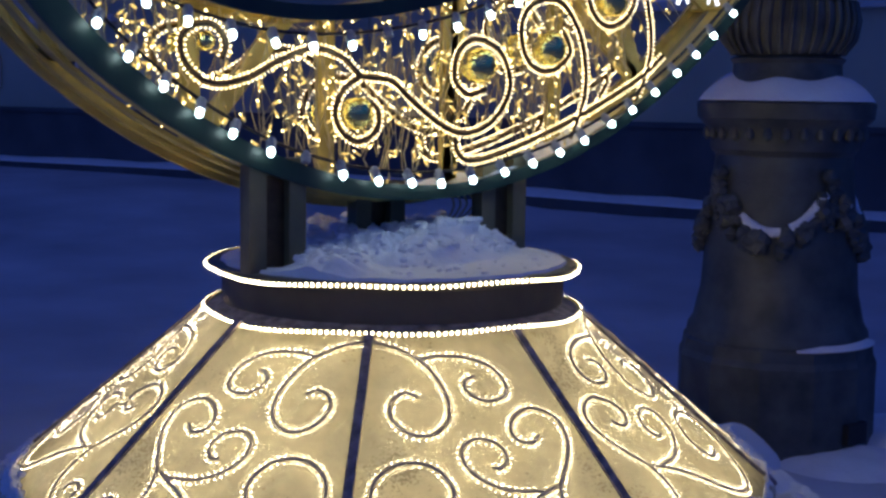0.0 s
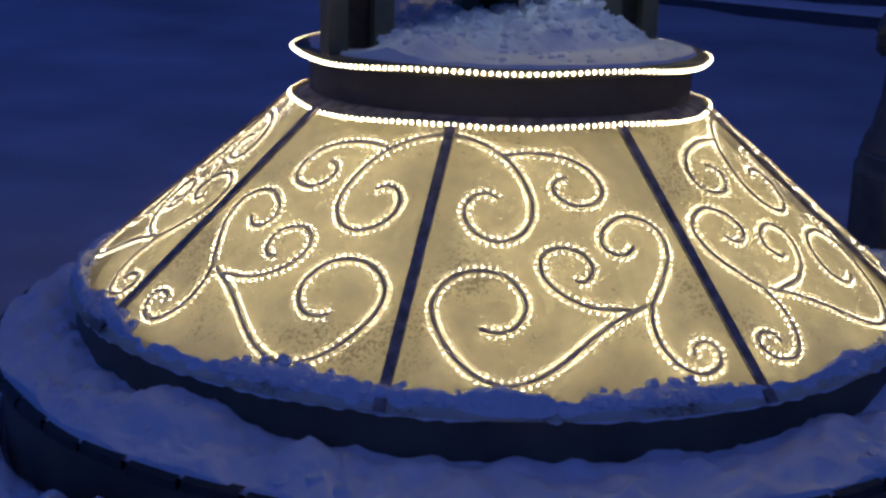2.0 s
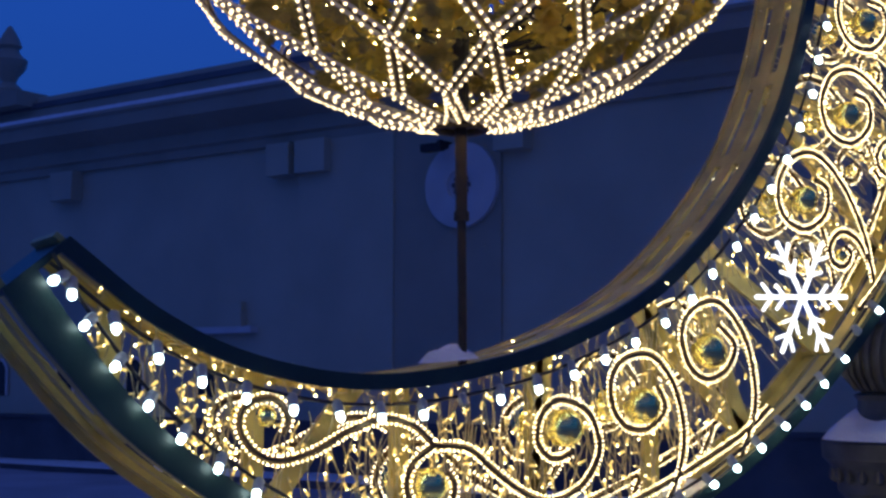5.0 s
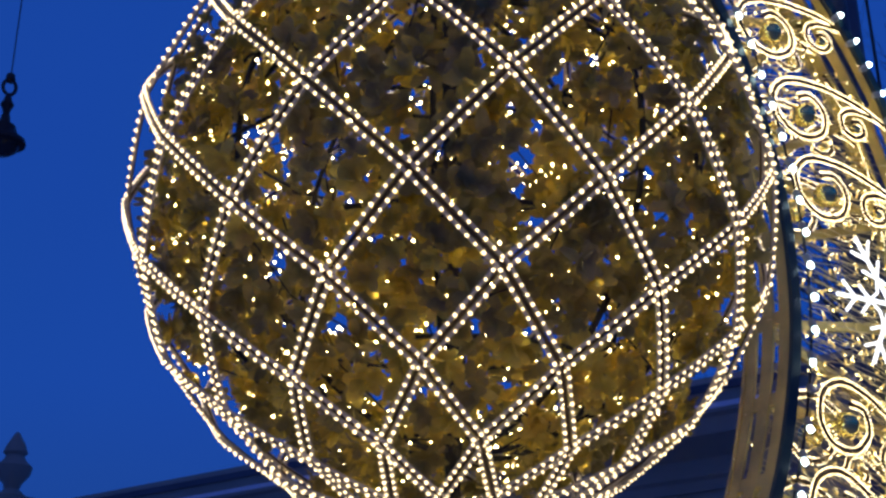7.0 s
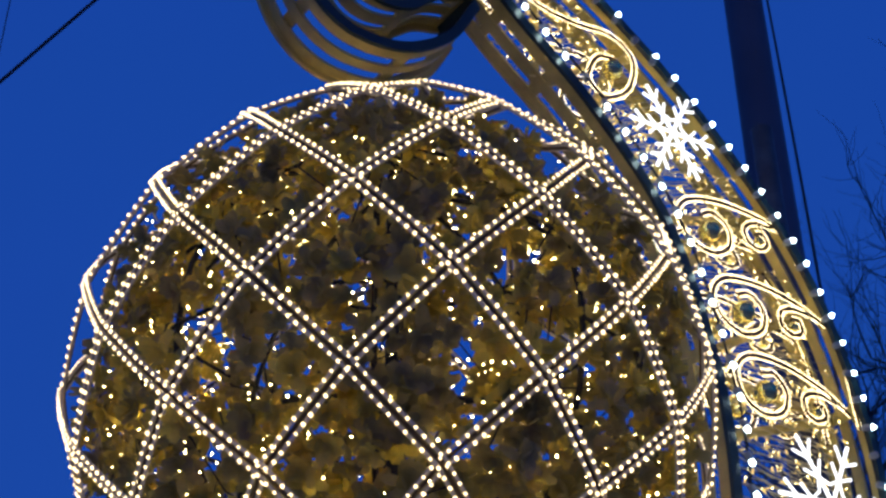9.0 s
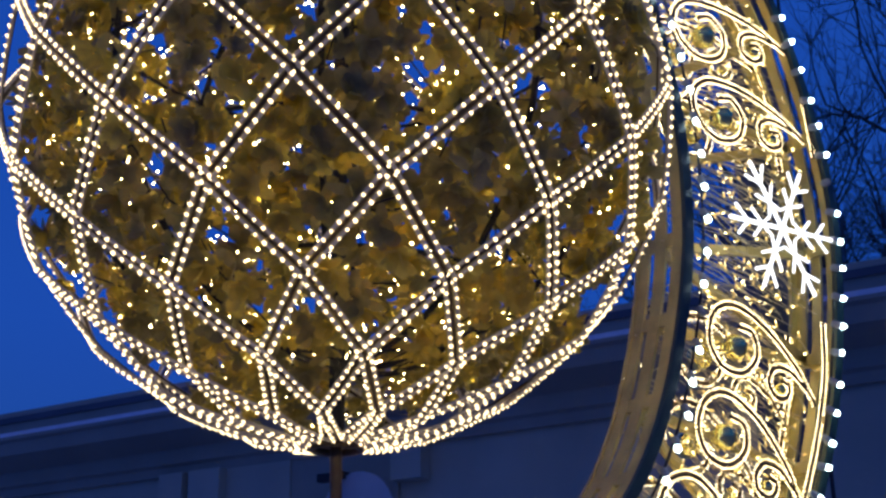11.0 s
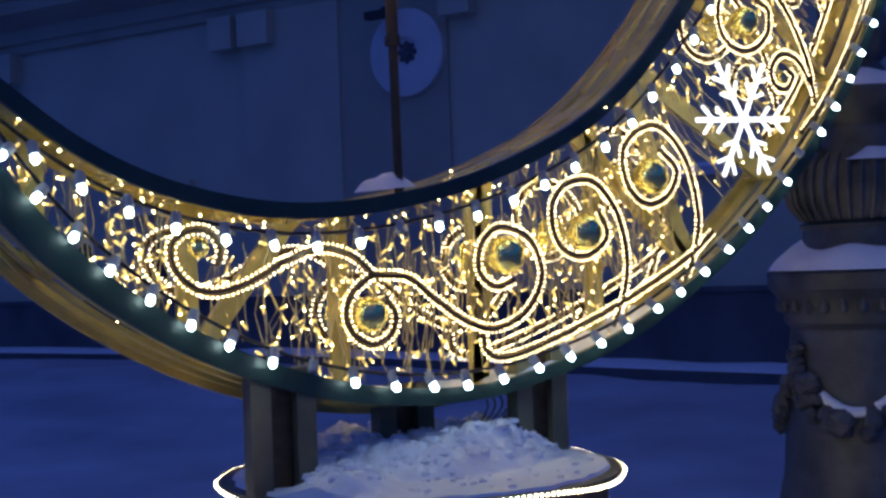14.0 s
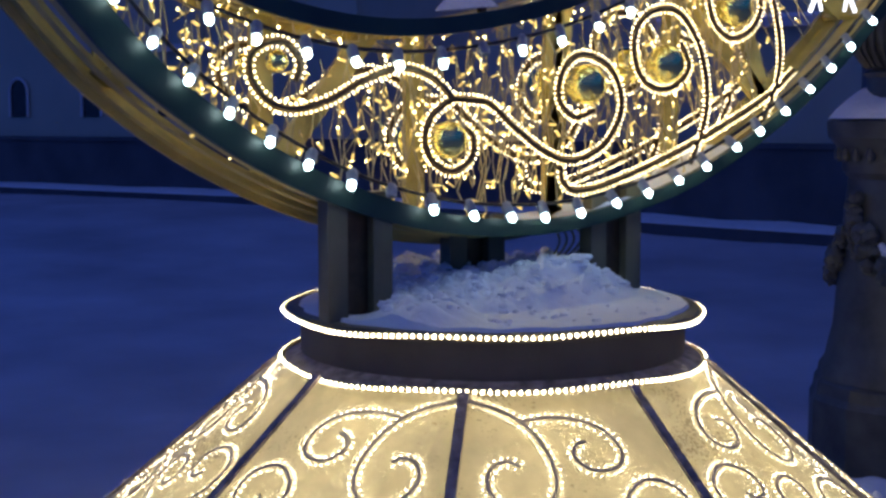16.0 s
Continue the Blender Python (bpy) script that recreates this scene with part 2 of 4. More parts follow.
def thing(name, label, category, group="", at=None, kind=""):
    ob = new(name)
    if at:
        ob.matrix_world = at
    ob.empty_display_size = 0.1
    return tagged(ob, label, category, group, kind)


def curve(ctrl, n=8):
    """Catmull-Rom through the given points."""
    c = [Vector(p) for p in ctrl]
    c = [c[0] * 2 - c[1]] + c + [c[-1] * 2 - c[-2]]
    out = []
    for i in range(1, len(c) - 2):
        p0, p1, p2, p3 = c[i - 1:i + 3]
        for k in range(n):
            t = k / n
            out.append(0.5 * (2 * p1 + (p2 - p0) * t + (2 * p0 - 5 * p1 + 4 * p2 - p3) * t * t + (3 * p1 - p0 - 3 * p2 + p3) * t ** 3))
    return out + [c[-2]]


def even(pts, step):
    """Points at even steps along a line of points, with their directions."""
    out, carry = [], step * 0.5
    for a, b in zip(pts, pts[1:]):
        d = b - a
        ln = d.length
        if ln < 1e-9:
            continue
        d = d / ln
        while carry < ln:
            out.append((a + d * carry, d))
            carry += step
        carry -= ln
    return out


def spiral(cx, cz, r0, r1, a0, sweep, n=22):
    """A flat spiral, from radius r0 at angle a0 degrees, turning by sweep degrees to radius r1."""
    return [Vector((cx + (r0 + (r1 - r0) * k / n) * math.cos(radians(a0 + sweep * k / n)), cz + (r0 + (r1 - r0) * k / n) * math.sin(radians(a0 + sweep * k / n)))) for k in range(n + 1)]


def bumpy(x, y, z, s):
    return noise.noise(Vector((x, y, z)) * s)


# ---- ground: one snow-covered sheet, rising gently towards the building ----
AZ = radians(-23)
HX, HY, HK, HZ = 10.34, 4.02, 0.80, -0.30
DIR = Vector((math.sin(AZ), math.cos(AZ)))


def rise(x, y):
    """Flat round the decoration, rising a little towards the building."""
    t = min(1.0, max(0.0, (math.hypot(x, y) - 4.0) / 11.0)) if y > 0 else 0.0
    return -0.12 + 0.58 * t * t * (3 - 2 * t)


g = Geo()
rings = [0.0, 1.0, 1.5, 1.9, 2.3, 2.8, 3.4, 4.2, 5, 6, 7.2, 8.6, 10, 12, 14, 16.5, 19, 22, 26, 31, 38, 50, 80, 160, 400, 1500]
NA = 128
for r in rings:
    for k in range(NA):
        a = 2 * math.pi * k / NA
        x, y = r * math.cos(a), r * math.sin(a)
        z = rise(x, y) + (0.05 * bumpy(x, y, 0, 0.5) + 0.03 * bumpy(x, y, 3, 1.6) if r < 60 else 0) - 0.02
        g.v.append((x, y, z))
for i in range(len(rings) - 1):
    for k in range(NA):
        a, b = i * NA, (i + 1) * NA
        g.f.append((a + k, b + k, b + (k + 1) % NA, a + (k + 1) % NA))
tagged(part("ground", g, GROUND), "blue dusk snow trodden flat over a wide square", "ground", kind="structure")


# ---- the monument's round base ----
base = thing("lantern_base", "round glowing lantern base with nine frosted ribbed panels and scrolls", "lantern")
# low wall and floor under the glowing cone
PR = 1.56
part("plinth_wall", Geo().lathe([(0.0, 0.125), (PR - 0.04, 0.125), (PR - 0.01, 0.12), (PR, -0.25), (PR, -0.4)], 96), SKIRT, base, "dark round plinth wall")
part("rim_wall", Geo().lathe([(1.29, 0.04), (1.33, 0.05), (1.336, 0.275), (1.331, 0.291), (1.24, 0.295)], 96), SKIRT, base, "dark painted sheet-metal rim")
CONE = [(1.331, 0.292), (1.326, 0.318), (1.295, 0.338), (0.659, 0.874)]


def cone_r(z):
    return float(np.interp(z, [p[1] for p in CONE], [p[0] for p in CONE]))


CR, CZ = [p[0] for p in CONE][::-1], [p[1] for p in CONE][::-1]


def on_cone(deg, z, lift=0.0):
    r, a = cone_r(z) + lift * 0.62, radians(deg)
    return Vector((r * math.cos(a), r * math.sin(a), z + lift * 0.78))


STEP = 42.2
RIB0 = -132.3
prof = curve([(r, z, 0) for r, z in CONE], 6)
for k in range(-3, 6):
    a0, a1 = radians(RIB0 + STEP * k), radians(RIB0 + STEP * (k + 1))
    if k == 5:
        a1 = radians(RIB0 - 3 * STEP + 360)
    part("panel", Geo().lathe([(p.x - 0.032, p.y - 0.040) for p in prof], 10, a0, a1), PANEL, base, "pale yellow backing panel with a glow of its own")
    part("cover", Geo().lathe([(p.x, p.y) for p in prof], 10, a0, a1), COVER, base, "clear frosted plastic cover sprinkled with dirt")
    a = a0
    ribg = Geo()
    for side in (-1, 1):
        row = []
        for p in prof:
            d = side * 0.0145
            row.append((p.x, p.y, d))
        t = Vector((-math.sin(a), math.cos(a), 0))
        o = Vector((math.cos(a) * 0.62, math.sin(a) * 0.62, 0.78))
        lo = [Vector((q[0] * math.cos(a), q[0] * math.sin(a), q[1])) + t * q[2] for q in row]
        hi = [q + o * 0.010 for q in lo]
        ribg.strip(lo, hi) if side > 0 else ribg.strip(hi, lo)
        if side < 0:
            keep = hi
        else:
            ribg.strip(keep, hi)
    part("rib", ribg, RIB, base, "dark steel rib")


DOTS = random.Random(12)


def lit_scroll(pts3, normals, name, parent, bar_r, gap, dot_r, step, led, sides=(-1, 1), bar_mat=None, rope=False, sink=0.0):
    """A dark bar with a row of lamps along one or both sides, lying on a surface with the given normals."""
    bar = part(name, Geo().tube(pts3, bar_r, 6), bar_mat or BAR, parent)
    acc = list(zip(pts3, normals))
    for s in sides:
        row = []
        for i, (p, nrm) in enumerate(acc):
            d = (pts3[min(i + 1, len(pts3) - 1)] - pts3[max(i - 1, 0)]).normalized()
            row.append(p + d.cross(nrm).normalized() * gap * s + nrm * (bar_r * 0.5 - sink))
        if rope:
            part("rope_tube", Geo().tube(row, 0.0066, 5), ROPE, bar, "clear plastic rope light")
            row = [p + nrm * 0.006 for p, (_, nrm) in zip(row, acc)]
        dots = Geo()
        for p, _ in even(row if s < 0 else row[1:], step):
            dots.dot(p, dot_r * DOTS.uniform(0.75, 1.15))
        part("led_strip", dots, led, bar, "row of tiny warm lamps")
    return bar


def cone_scroll(ctrl, mirror, k):
    """ctrl: points of (share of the panel's width, height)."""
    flat = curve([(u, z, 0) for u, z in ctrl], 7)
    a0 = RIB0 + STEP * k
    pts, nrm = [], []
    for p in flat:
        u = 1 - p.x if mirror else p.x
        deg = a0 + STEP * u
        pts.append(on_cone(deg, p.y, -0.003))
        nrm.append(Vector((math.cos(radians(deg)) * 0.62, math.sin(radians(deg)) * 0.62, 0.78)))
    lit_scroll(pts, nrm, "scroll", base, 0.0056, 0.0138, 0.0031, 0.0195, LED_CONE, bar_mat=BRASS, sink=0.0052)


S_TOP = [(0.027, 0.856), (0.169, 0.841), (0.292, 0.813), (0.369, 0.775), (0.413, 0.722), (0.407, 0.677), (0.357, 0.642), (0.28, 0.629), (0.204, 0.641), (0.15, 0.669), (0.138, 0.697), (0.167, 0.722), (0.224, 0.73), (0.273, 0.72)]
S_SMALL = [(0.303, 0.814), (0.444, 0.82), (0.604, 0.809), (0.709, 0.78), (0.74, 0.739), (0.696, 0.711), (0.605, 0.704), (0.542, 0.719), (0.515, 0.742), (0.544, 0.761), (0.587, 0.766)]
S_SIDE = [(0.771, 0.499), (0.839, 0.541), (0.907, 0.593), (0.919, 0.639), (0.871, 0.667), (0.787, 0.678), (0.701, 0.659), (0.667, 0.629), (0.689, 0.605), (0.743, 0.599), (0.787, 0.615)]
S_MID = [(0.696, 0.491), (0.584, 0.498), (0.497, 0.521), (0.438, 0.555), (0.427, 0.59), (0.459, 0.612), (0.52, 0.618), (0.588, 0.602), (0.606, 0.573), (0.572, 0.55), (0.535, 0.552)]
S_BIG = [(0.749, 0.497), (0.64, 0.471), (0.553, 0.439), (0.462, 0.397), (0.385, 0.368), (0.303, 0.355), (0.215, 0.375), (0.134, 0.425), (0.082, 0.483), (0.089, 0.527), (0.146, 0.56), (0.23, 0.57), (0.315, 0.556), (0.364, 0.518), (0.362, 0.486), (0.325, 0.458), (0.276, 0.451), (0.23, 0.458)]
S_TAIL = [(0.769, 0.497), (0.751, 0.453), (0.761, 0.409), (0.801, 0.374), (0.852, 0.362), (0.906, 0.374), (0.925, 0.403), (0.9, 0.419), (0.857, 0.415), (0.843, 0.396)]
for k in range(-3, 6):
    for s in (S_TOP, S_SMALL, S_SIDE, S_MID, S_BIG, S_TAIL):
        cone_scroll(s, k % 2 == 1, k)

# the collar over the cone, with a lamp row at both edges
part("collar", Geo().lathe([(0.55, 0.872), (0.60, 0.874), (0.605, 1.0), (0.645, 1.012), (0.645, 1.03), (0.58, 1.032), (0.0, 1.034)], 96), SKIRT, base, "dark drum-shaped collar")
part("lower_flange", Geo().lathe([(0.58, 0.876), (0.655, 0.862), (0.66, 0.872), (0.60, 0.895)], 96), RIB, base)
for rr, zz in ((0.652, 1.020), (0.66, 0.874)):
    ring_pts = []
    for k in range(240):
        a = 2 * math.pi * k / 240
        wob = 0.006 * math.sin(3 * a + 1) + 0.004 * math.sin(7 * a)
        ring_pts.append(Vector((rr * math.cos(a), rr * math.sin(a), zz + wob)))
    rope = part("rope_light", Geo().tube(ring_pts, 0.0075, 6, True), WIRE, base, "rope light round the collar edge")
    dg = Geo()
    for p, _ in even(ring_pts + ring_pts[:1], 0.0205):
        dg.dot(p * 1.0 + Vector((p.x, p.y, 0)).normalized() * 0.005, 0.0072)
    part("led_strip", dg, LED_RING, rope, "row of tiny warm lamps")

# paving slabs round the plinth's edge
slab = Geo().lathe([(PR - 0.18, 0.12), (PR - 0.18, 0.147), (PR + 0.02, 0.147), (PR + 0.032, 0.14), (PR + 0.032, 0.115), (PR - 0.18, 0.128)], 4, 0, radians(5.85)).mesh("edge_slab")
slab.materials.append(PLINTH)
for k in range(56):
    o = part("edge_slab", slab, None, base)
    o.matrix_world = pose(0, 0, random.uniform(-0.004, 0.004), 0, 0, k * 360 / 56)


rl = random.Random(77)


def clod(gg, x, y, z, size):
    """An uneven lump of snow."""
    k0 = len(gg.v)
    for lat in range(5):
        b = radians(-90 + 45 * lat)
        for q in range(8):
            c = 2 * math.pi * q / 8
            rr = size * rl.uniform(0.72, 1.28)
            gg.v.append((x + rr * math.cos(b) * math.cos(c), y + rr * math.cos(b) * math.sin(c), z + rr * math.sin(b) * 0.8))
    for lat in range(4):
        for q in range(8):
            p0, p1 = k0 + lat * 8 + q, k0 + lat * 8 + (q + 1) % 8
            gg.f.append((p0, p1, p1 + 8, p0 + 8))


def snow_ring(name, r0, r1, z, h, a0, a1, n, m, seed, label, amp=1.0, edge=0.05):
    """A lumpy layer of snow over part of a ring."""
    gg, rnd = Geo(), []
    for i in range(n + 1):
        a = radians(a0 + (a1 - a0) * i / n)
        for j in range(m + 1):
            v = j / m
            wob = edge * bumpy(math.cos(a) * 3, math.sin(a) * 3, seed + (0 if v < 0.5 else 9), 1.7)
            r = r0 + (r1 - r0) * v + wob * (1 if j in (0, m) else 0.6)
            x, y = r * math.cos(a), r * math.sin(a)
            lump = 0.42 + 2.6 * (1 - 0.75 * v) * max(0, bumpy(x, y, seed, 3.0)) + 0.75 * bumpy(x, y, seed, 8) + 0.32 * bumpy(x, y, seed, 19) + 0.10 * bumpy(x, y, seed, 45)
            ends = min(1.0, 6 * min(i, n - i) / n) if a1 - a0 < 359 else 1
            zz = (z(r) if callable(z) else z) + (max(0.04, lump) * h * amp * math.sin(math.pi * min(1, max(0, v * 0.9 + 0.05))) ** 0.5 * ends if 0 < j < m else -0.01)
            gg.v.append((x, y, zz))
    for i in range(n):
        for j in range(m):
            a, b = i * (m + 1) + j, (i + 1) * (m + 1) + j
            gg.f.append((a, b, b + 1, a + 1))
    return tagged(part(name, gg, SNOW), label, "snow", kind="stuff")


snow_ring("plinth_snow", 1.30, PR + 0.015, lambda r: 0.148 + 0.02 * max(0, 1 - (r - 1.3) / 0.22), 0.06, 0, 360, 700, 40, 2.0, "lumpy snow lying on the round plinth", edge=0.014)
gg = Geo()
for i in range(900):
    a, r = rl.uniform(0, 2 * math.pi), 1.345 + 0.2 * rl.random() ** 1.5
    c, d = math.cos(a), math.sin(a)
    heavy = bumpy(r * c, r * d, 2.0, 3.0)
    if heavy > rl.uniform(-0.05, 0.25):
        clod(gg, r * c, r * d, 0.165 + 0.10 * max(0, heavy) * (1.6 - r) / 0.25, rl.choice((0.012, 0.018, 0.026, 0.034)))
tagged(part("plinth_snow_clods", gg, SNOW), "broken clods of snow on the round plinth", "snow", kind="stuff")
snow_ring("snow_bank", 1.56, 2.02, lambda r: -0.13, 0.11, -205, -146, 160, 26, 5.0, "low bank of snow heaped against the plinth", edge=0.05)
gg = Geo()
NR, MR = 520, 9
for i in range(NR):
    a = 2 * math.pi * i / NR
    c, d = math.cos(a), math.sin(a)
    reach = 0.028 + 0.11 * max(0, bumpy(c, d, 3, 2.6) + 0.05) + 0.06 * max(0, bumpy(c, d, 7, 7)) + 0.02 * bumpy(c, d, 1, 24)
    thick = 0.020 + 0.045 * max(0, bumpy(c, d, 5, 5)) + 0.02 * abs(bumpy(c, d, 6, 15))
    for j in range(MR + 1):
        v = j / MR
        r = 1.346 - max(0.015, reach) * v
        zc = float(np.interp(r, CR, CZ)) if r < 1.331 else 0.292 - (r - 1.331) * 1.0
        body = math.sin(math.pi * min(1, 0.12 + 0.88 * v)) ** 0.7
        gg.v.append((r * c, r * d, zc - 0.003 + body * thick * (1 + 0.8 * bumpy(r * c, r * d, 2, 26)) if j < MR else zc - 0.006))
for i in range(NR):
    for j in range(MR):
        p, q = i * (MR + 1) + j, ((i + 1) % NR) * (MR + 1) + j
        gg.f.append((p, p + 1, q + 1, q))
for i in range(1500):
    a = rl.uniform(0, 2 * math.pi)
    c, d = math.cos(a), math.sin(a)
    heavy = bumpy(c, d, 3, 2.6) + 0.45 * bumpy(c, d, 7, 7)
    if heavy < rl.uniform(-0.15, 0.3):
        continue
    up = rl.random() ** 1.6 * (0.025 + 0.08 * max(0.0, heavy))
    r = 1.325 - up
    clod(gg, r * c, r * d, float(np.interp(r, CR, CZ)) + 0.006, rl.choice((0.007, 0.010, 0.014, 0.018)))
tagged(part("rim_snow", gg, SNOW), "uneven fringe of snow along the lantern rim", "snow", kind="stuff")

# snow heap on the round top
def heap_z(x, y):
    ex = ((x - 0.06) / 0.53) ** 2 + ((y - 0.12) / 0.42) ** 2
    h = min(1.0, max(0.0, 1.25 * (1 - ex * ex))) * (0.85 + 0.35 * x)
    crust = 0.055 * bumpy(x, y, 1, 5) + abs(bumpy(x, y, 4, 11)) * 0.045 + 0.03 * bumpy(x, y, 2, 23) + 0.016 * bumpy(x, y, 5, 48)
    side = max(0.0, 1 - ((x + 0.40) / 0.19) ** 2 - ((y + 0.22) / 0.18) ** 2)
    film = 0.007 + 0.004 * bumpy(x, y, 6, 14)
    return max(0.003, h * (0.085 + 1.25 * crust) + film + side * (0.03 + 0.08 * abs(bumpy(x, y, 9, 10))))


gg = Geo()
n, m = 150, 64
for i in range(n):
    a = 2 * math.pi * i / n
    edge = 0.612 + 0.02 * bumpy(math.cos(a), math.sin(a), 3, 6)
    for j in range(m + 1):
        r = edge * j / m
        x, y = r * math.cos(a), r * math.sin(a)
        gg.v.append((x, y, 1.034 + (heap_z(x, y) if j < m else -0.01)))
for i in range(n):
    for j in range(m):
        a, b = i * (m + 1) + j, ((i + 1) % n) * (m + 1) + j
        gg.f.append((a, b, b + 1, a + 1))
rh = random.Random(31)
for i in range(700):
    a, r = rh.uniform(0, 2 * math.pi), 0.56 * math.sqrt(rh.random())
    x, y = r * math.cos(a), r * math.sin(a)
    hz = heap_z(x, y)
    if hz < 0.03 and rh.random() < 0.82:
        continue
    size = rh.choice((0.006, 0.009, 0.012, 0.017, 0.022)) * (1 if hz > 0.03 else 0.6)
    k0 = len(gg.v)
    for lat in range(5):
        b = radians(-90 + 45 * lat)
        for q in range(7):
            c = 2 * math.pi * q / 7
            rr = size * rh.uniform(0.75, 1.25)
            gg.v.append((x + rr * math.cos(b) * math.cos(c) * 1.25, y + rr * math.cos(b) * math.sin(c), 1.034 + hz + rr * math.sin(b) * 0.75))
    for lat in range(4):
        for q in range(7):
            p0, p1 = k0 + lat * 7 + q, k0 + lat * 7 + (q + 1) % 7
            gg.f.append((p0, p1, p1 + 7, p0 + 7))
tagged(part("snow_heap", gg, SNOW), "crusty heap of snow on the round lantern top", "snow", kind="stuff")


# ---- the crescent ----
crescent = thing("light_crescent", "tall dark-green and gold crescent frame covered with lit scrolls", "light sculpture")
Y0, Y1 = -0.10, 0.20
OUTER = curve([(-1.57, 2.116, 0), (-1.436, 1.95, 0), (-1.202, 1.704, 0), (-0.883, 1.488, 0), (-0.513, 1.333, 0), (-0.095, 1.252, 0), (0.367, 1.273, 0), (0.915, 1.438, 0), (1.502, 1.794, 0), (2.021, 2.313, 0), (2.413, 3.005, 0), (2.598, 3.852, 0), (2.528, 4.546, 0), (2.233, 5.25, 0), (1.688, 5.86, 0), (1.008, 6.367, 0), (0.409, 6.613, 0), (-0.082, 6.601, 0), (-0.431, 6.373, 0), (-0.621, 5.979, 0), (-0.56, 5.678, 0), (-0.359, 5.5, 0), (-0.076, 5.503, 0), (0.179, 5.668, 0), (0.332, 5.919, 0)], 10)
INNER = curve([(-1.389, 2.27, 0), (-1.115, 2.073, 0), (-0.834, 1.954, 0), (-0.483, 1.898, 0), (-0.106, 1.927, 0), (0.288, 2.027, 0), (0.712, 2.229, 0), (1.083, 2.566, 0), (1.34, 2.943, 0), (1.512, 3.435, 0), (1.586, 3.906, 0), (1.551, 4.458, 0), (1.346, 5.129, 0), (0.961, 5.607, 0), (0.552, 5.951, 0), (0.243, 6.219, 0), (-0.03, 6.253, 0), (-0.247, 6.141, 0), (-0.334, 5.951, 0), (-0.286, 5.818, 0), (-0.183, 5.77, 0), (-0.057, 5.796, 0), (0.035, 5.877, 0), (0.139, 5.956, 0), (0.282, 6.003, 0)], 10)


def resample(pts, n):
    d = [0.0]
    for a, b in zip(pts, pts[1:]):
        d.append(d[-1] + (b - a).length)
    xs, zs = [p.x for p in pts], [p.y for p in pts]
    return [Vector((float(np.interp(d[-1] * k / n, d, xs)), float(np.interp(d[-1] * k / n, d, zs)))) for k in range(n + 1)]


OUT2, IN2 = [Vector((p.x, p.y)) for p in OUTER], [Vector((p.x, p.y)) for p in INNER]


def offset(pts, by):
    out = []
    for i, p in enumerate(pts):
        d = (pts[min(i + 1, len(pts) - 1)] - pts[max(i - 1, 0)]).normalized()
        out.append(p + Vector((-d.y, d.x)) * (by(i / len(pts)) if callable(by) else by))
    return out


def taper(u):
    """The front flange is broad at the lower tip and narrows towards the bottom."""
    return 0.046 + 0.065 * max(0.0, 1 - u / 0.24)


def ring_band(a, b, y0, y1):
    """A solid band between two flat lines, from depth y0 to y1."""
    gg = Geo()
    for p, q in zip(a, b):
        gg.v += [(p.x, y0, p.y), (q.x, y0, q.y), (q.x, y1, q.y), (p.x, y1, p.y)]
    for i in range(len(a) - 1):
        o = 4 * i
        gg.f += [(o + j, o + (j + 1) % 4, o + 4 + (j + 1) % 4, o + 4 + j)[::-1] for j in range(4)]
    o = 4 * (len(a) - 1)
    gg.f += [(0, 1, 2, 3)[::-1], (o, o + 1, o + 2, o + 3)]
    return gg


part("outer_front_flange", ring_band(OUT2, offset(OUT2, taper), Y0, Y0 + 0.022), GREEN, crescent, "dark green painted steel flange")
part("inner_front_flange", ring_band(offset(IN2, -0.05), IN2, Y0, Y0 + 0.022), GREEN, crescent, "dark green painted steel flange")
part("outer_back_flange", ring_band(offset(OUT2, -0.045), offset(OUT2, 0.03), Y1 - 0.02, Y1), GOLD, crescent)
part("inner_back_flange", ring_band(offset(IN2, -0.05), IN2, Y1 - 0.02, Y1), GOLD, crescent)
for y in (-0.074, 0.025, 0.125):
    flare = -0.12 * (y + 0.08)
    part("outer_rail", ring_band(offset(OUT2, flare + 0.004), offset(OUT2, flare + 0.018), y, y + 0.055), GOLD, crescent, "gold-painted flat steel rail")
    part("inner_rail", ring_band(offset(IN2, -0.018), offset(IN2, -0.004), y, y + (0.065 if y > -0.05 else 0.06)), GOLD, crescent, "gold-painted flat steel rail")
O_EVEN, I_EVEN = resample(OUT2, 46), resample(IN2, 46)
for k in range(0, 47):
    for row, s in ((O_EVEN, 1), (I_EVEN, -1)):
        if k % 2 == 0:
            p = row[k]
            d = (row[min(k + 1, 46)] - row[max(k - 1, 0)]).normalized()
            q = Vector((-d.y, d.x)) * s
            a, b = p + q * 0.006 - d * 0.03, p + q * 0.006 + d * 0.03
            part("cross_piece", ring_band([a, b], [a + q * 0.018, b + q * 0.018], -0.07, 0.178), GOLD, crescent)
# end plates at both tips
part("end_plate", ring_band([OUT2[0], IN2[0]], [OUT2[0] + Vector((0.014, -0.016)), IN2[0] + Vector((0.014, -0.016))], Y0 + 0.001, Y1 - 0.001), GREEN, crescent)
part("end_plate", ring_band([OUT2[-1], IN2[-1]], [OUT2[-1] + Vector((-0.006, -0.02)), IN2[-1] + Vector((-0.006, -0.02))], Y0 + 0.001, Y1 - 0.001), GREEN, crescent)
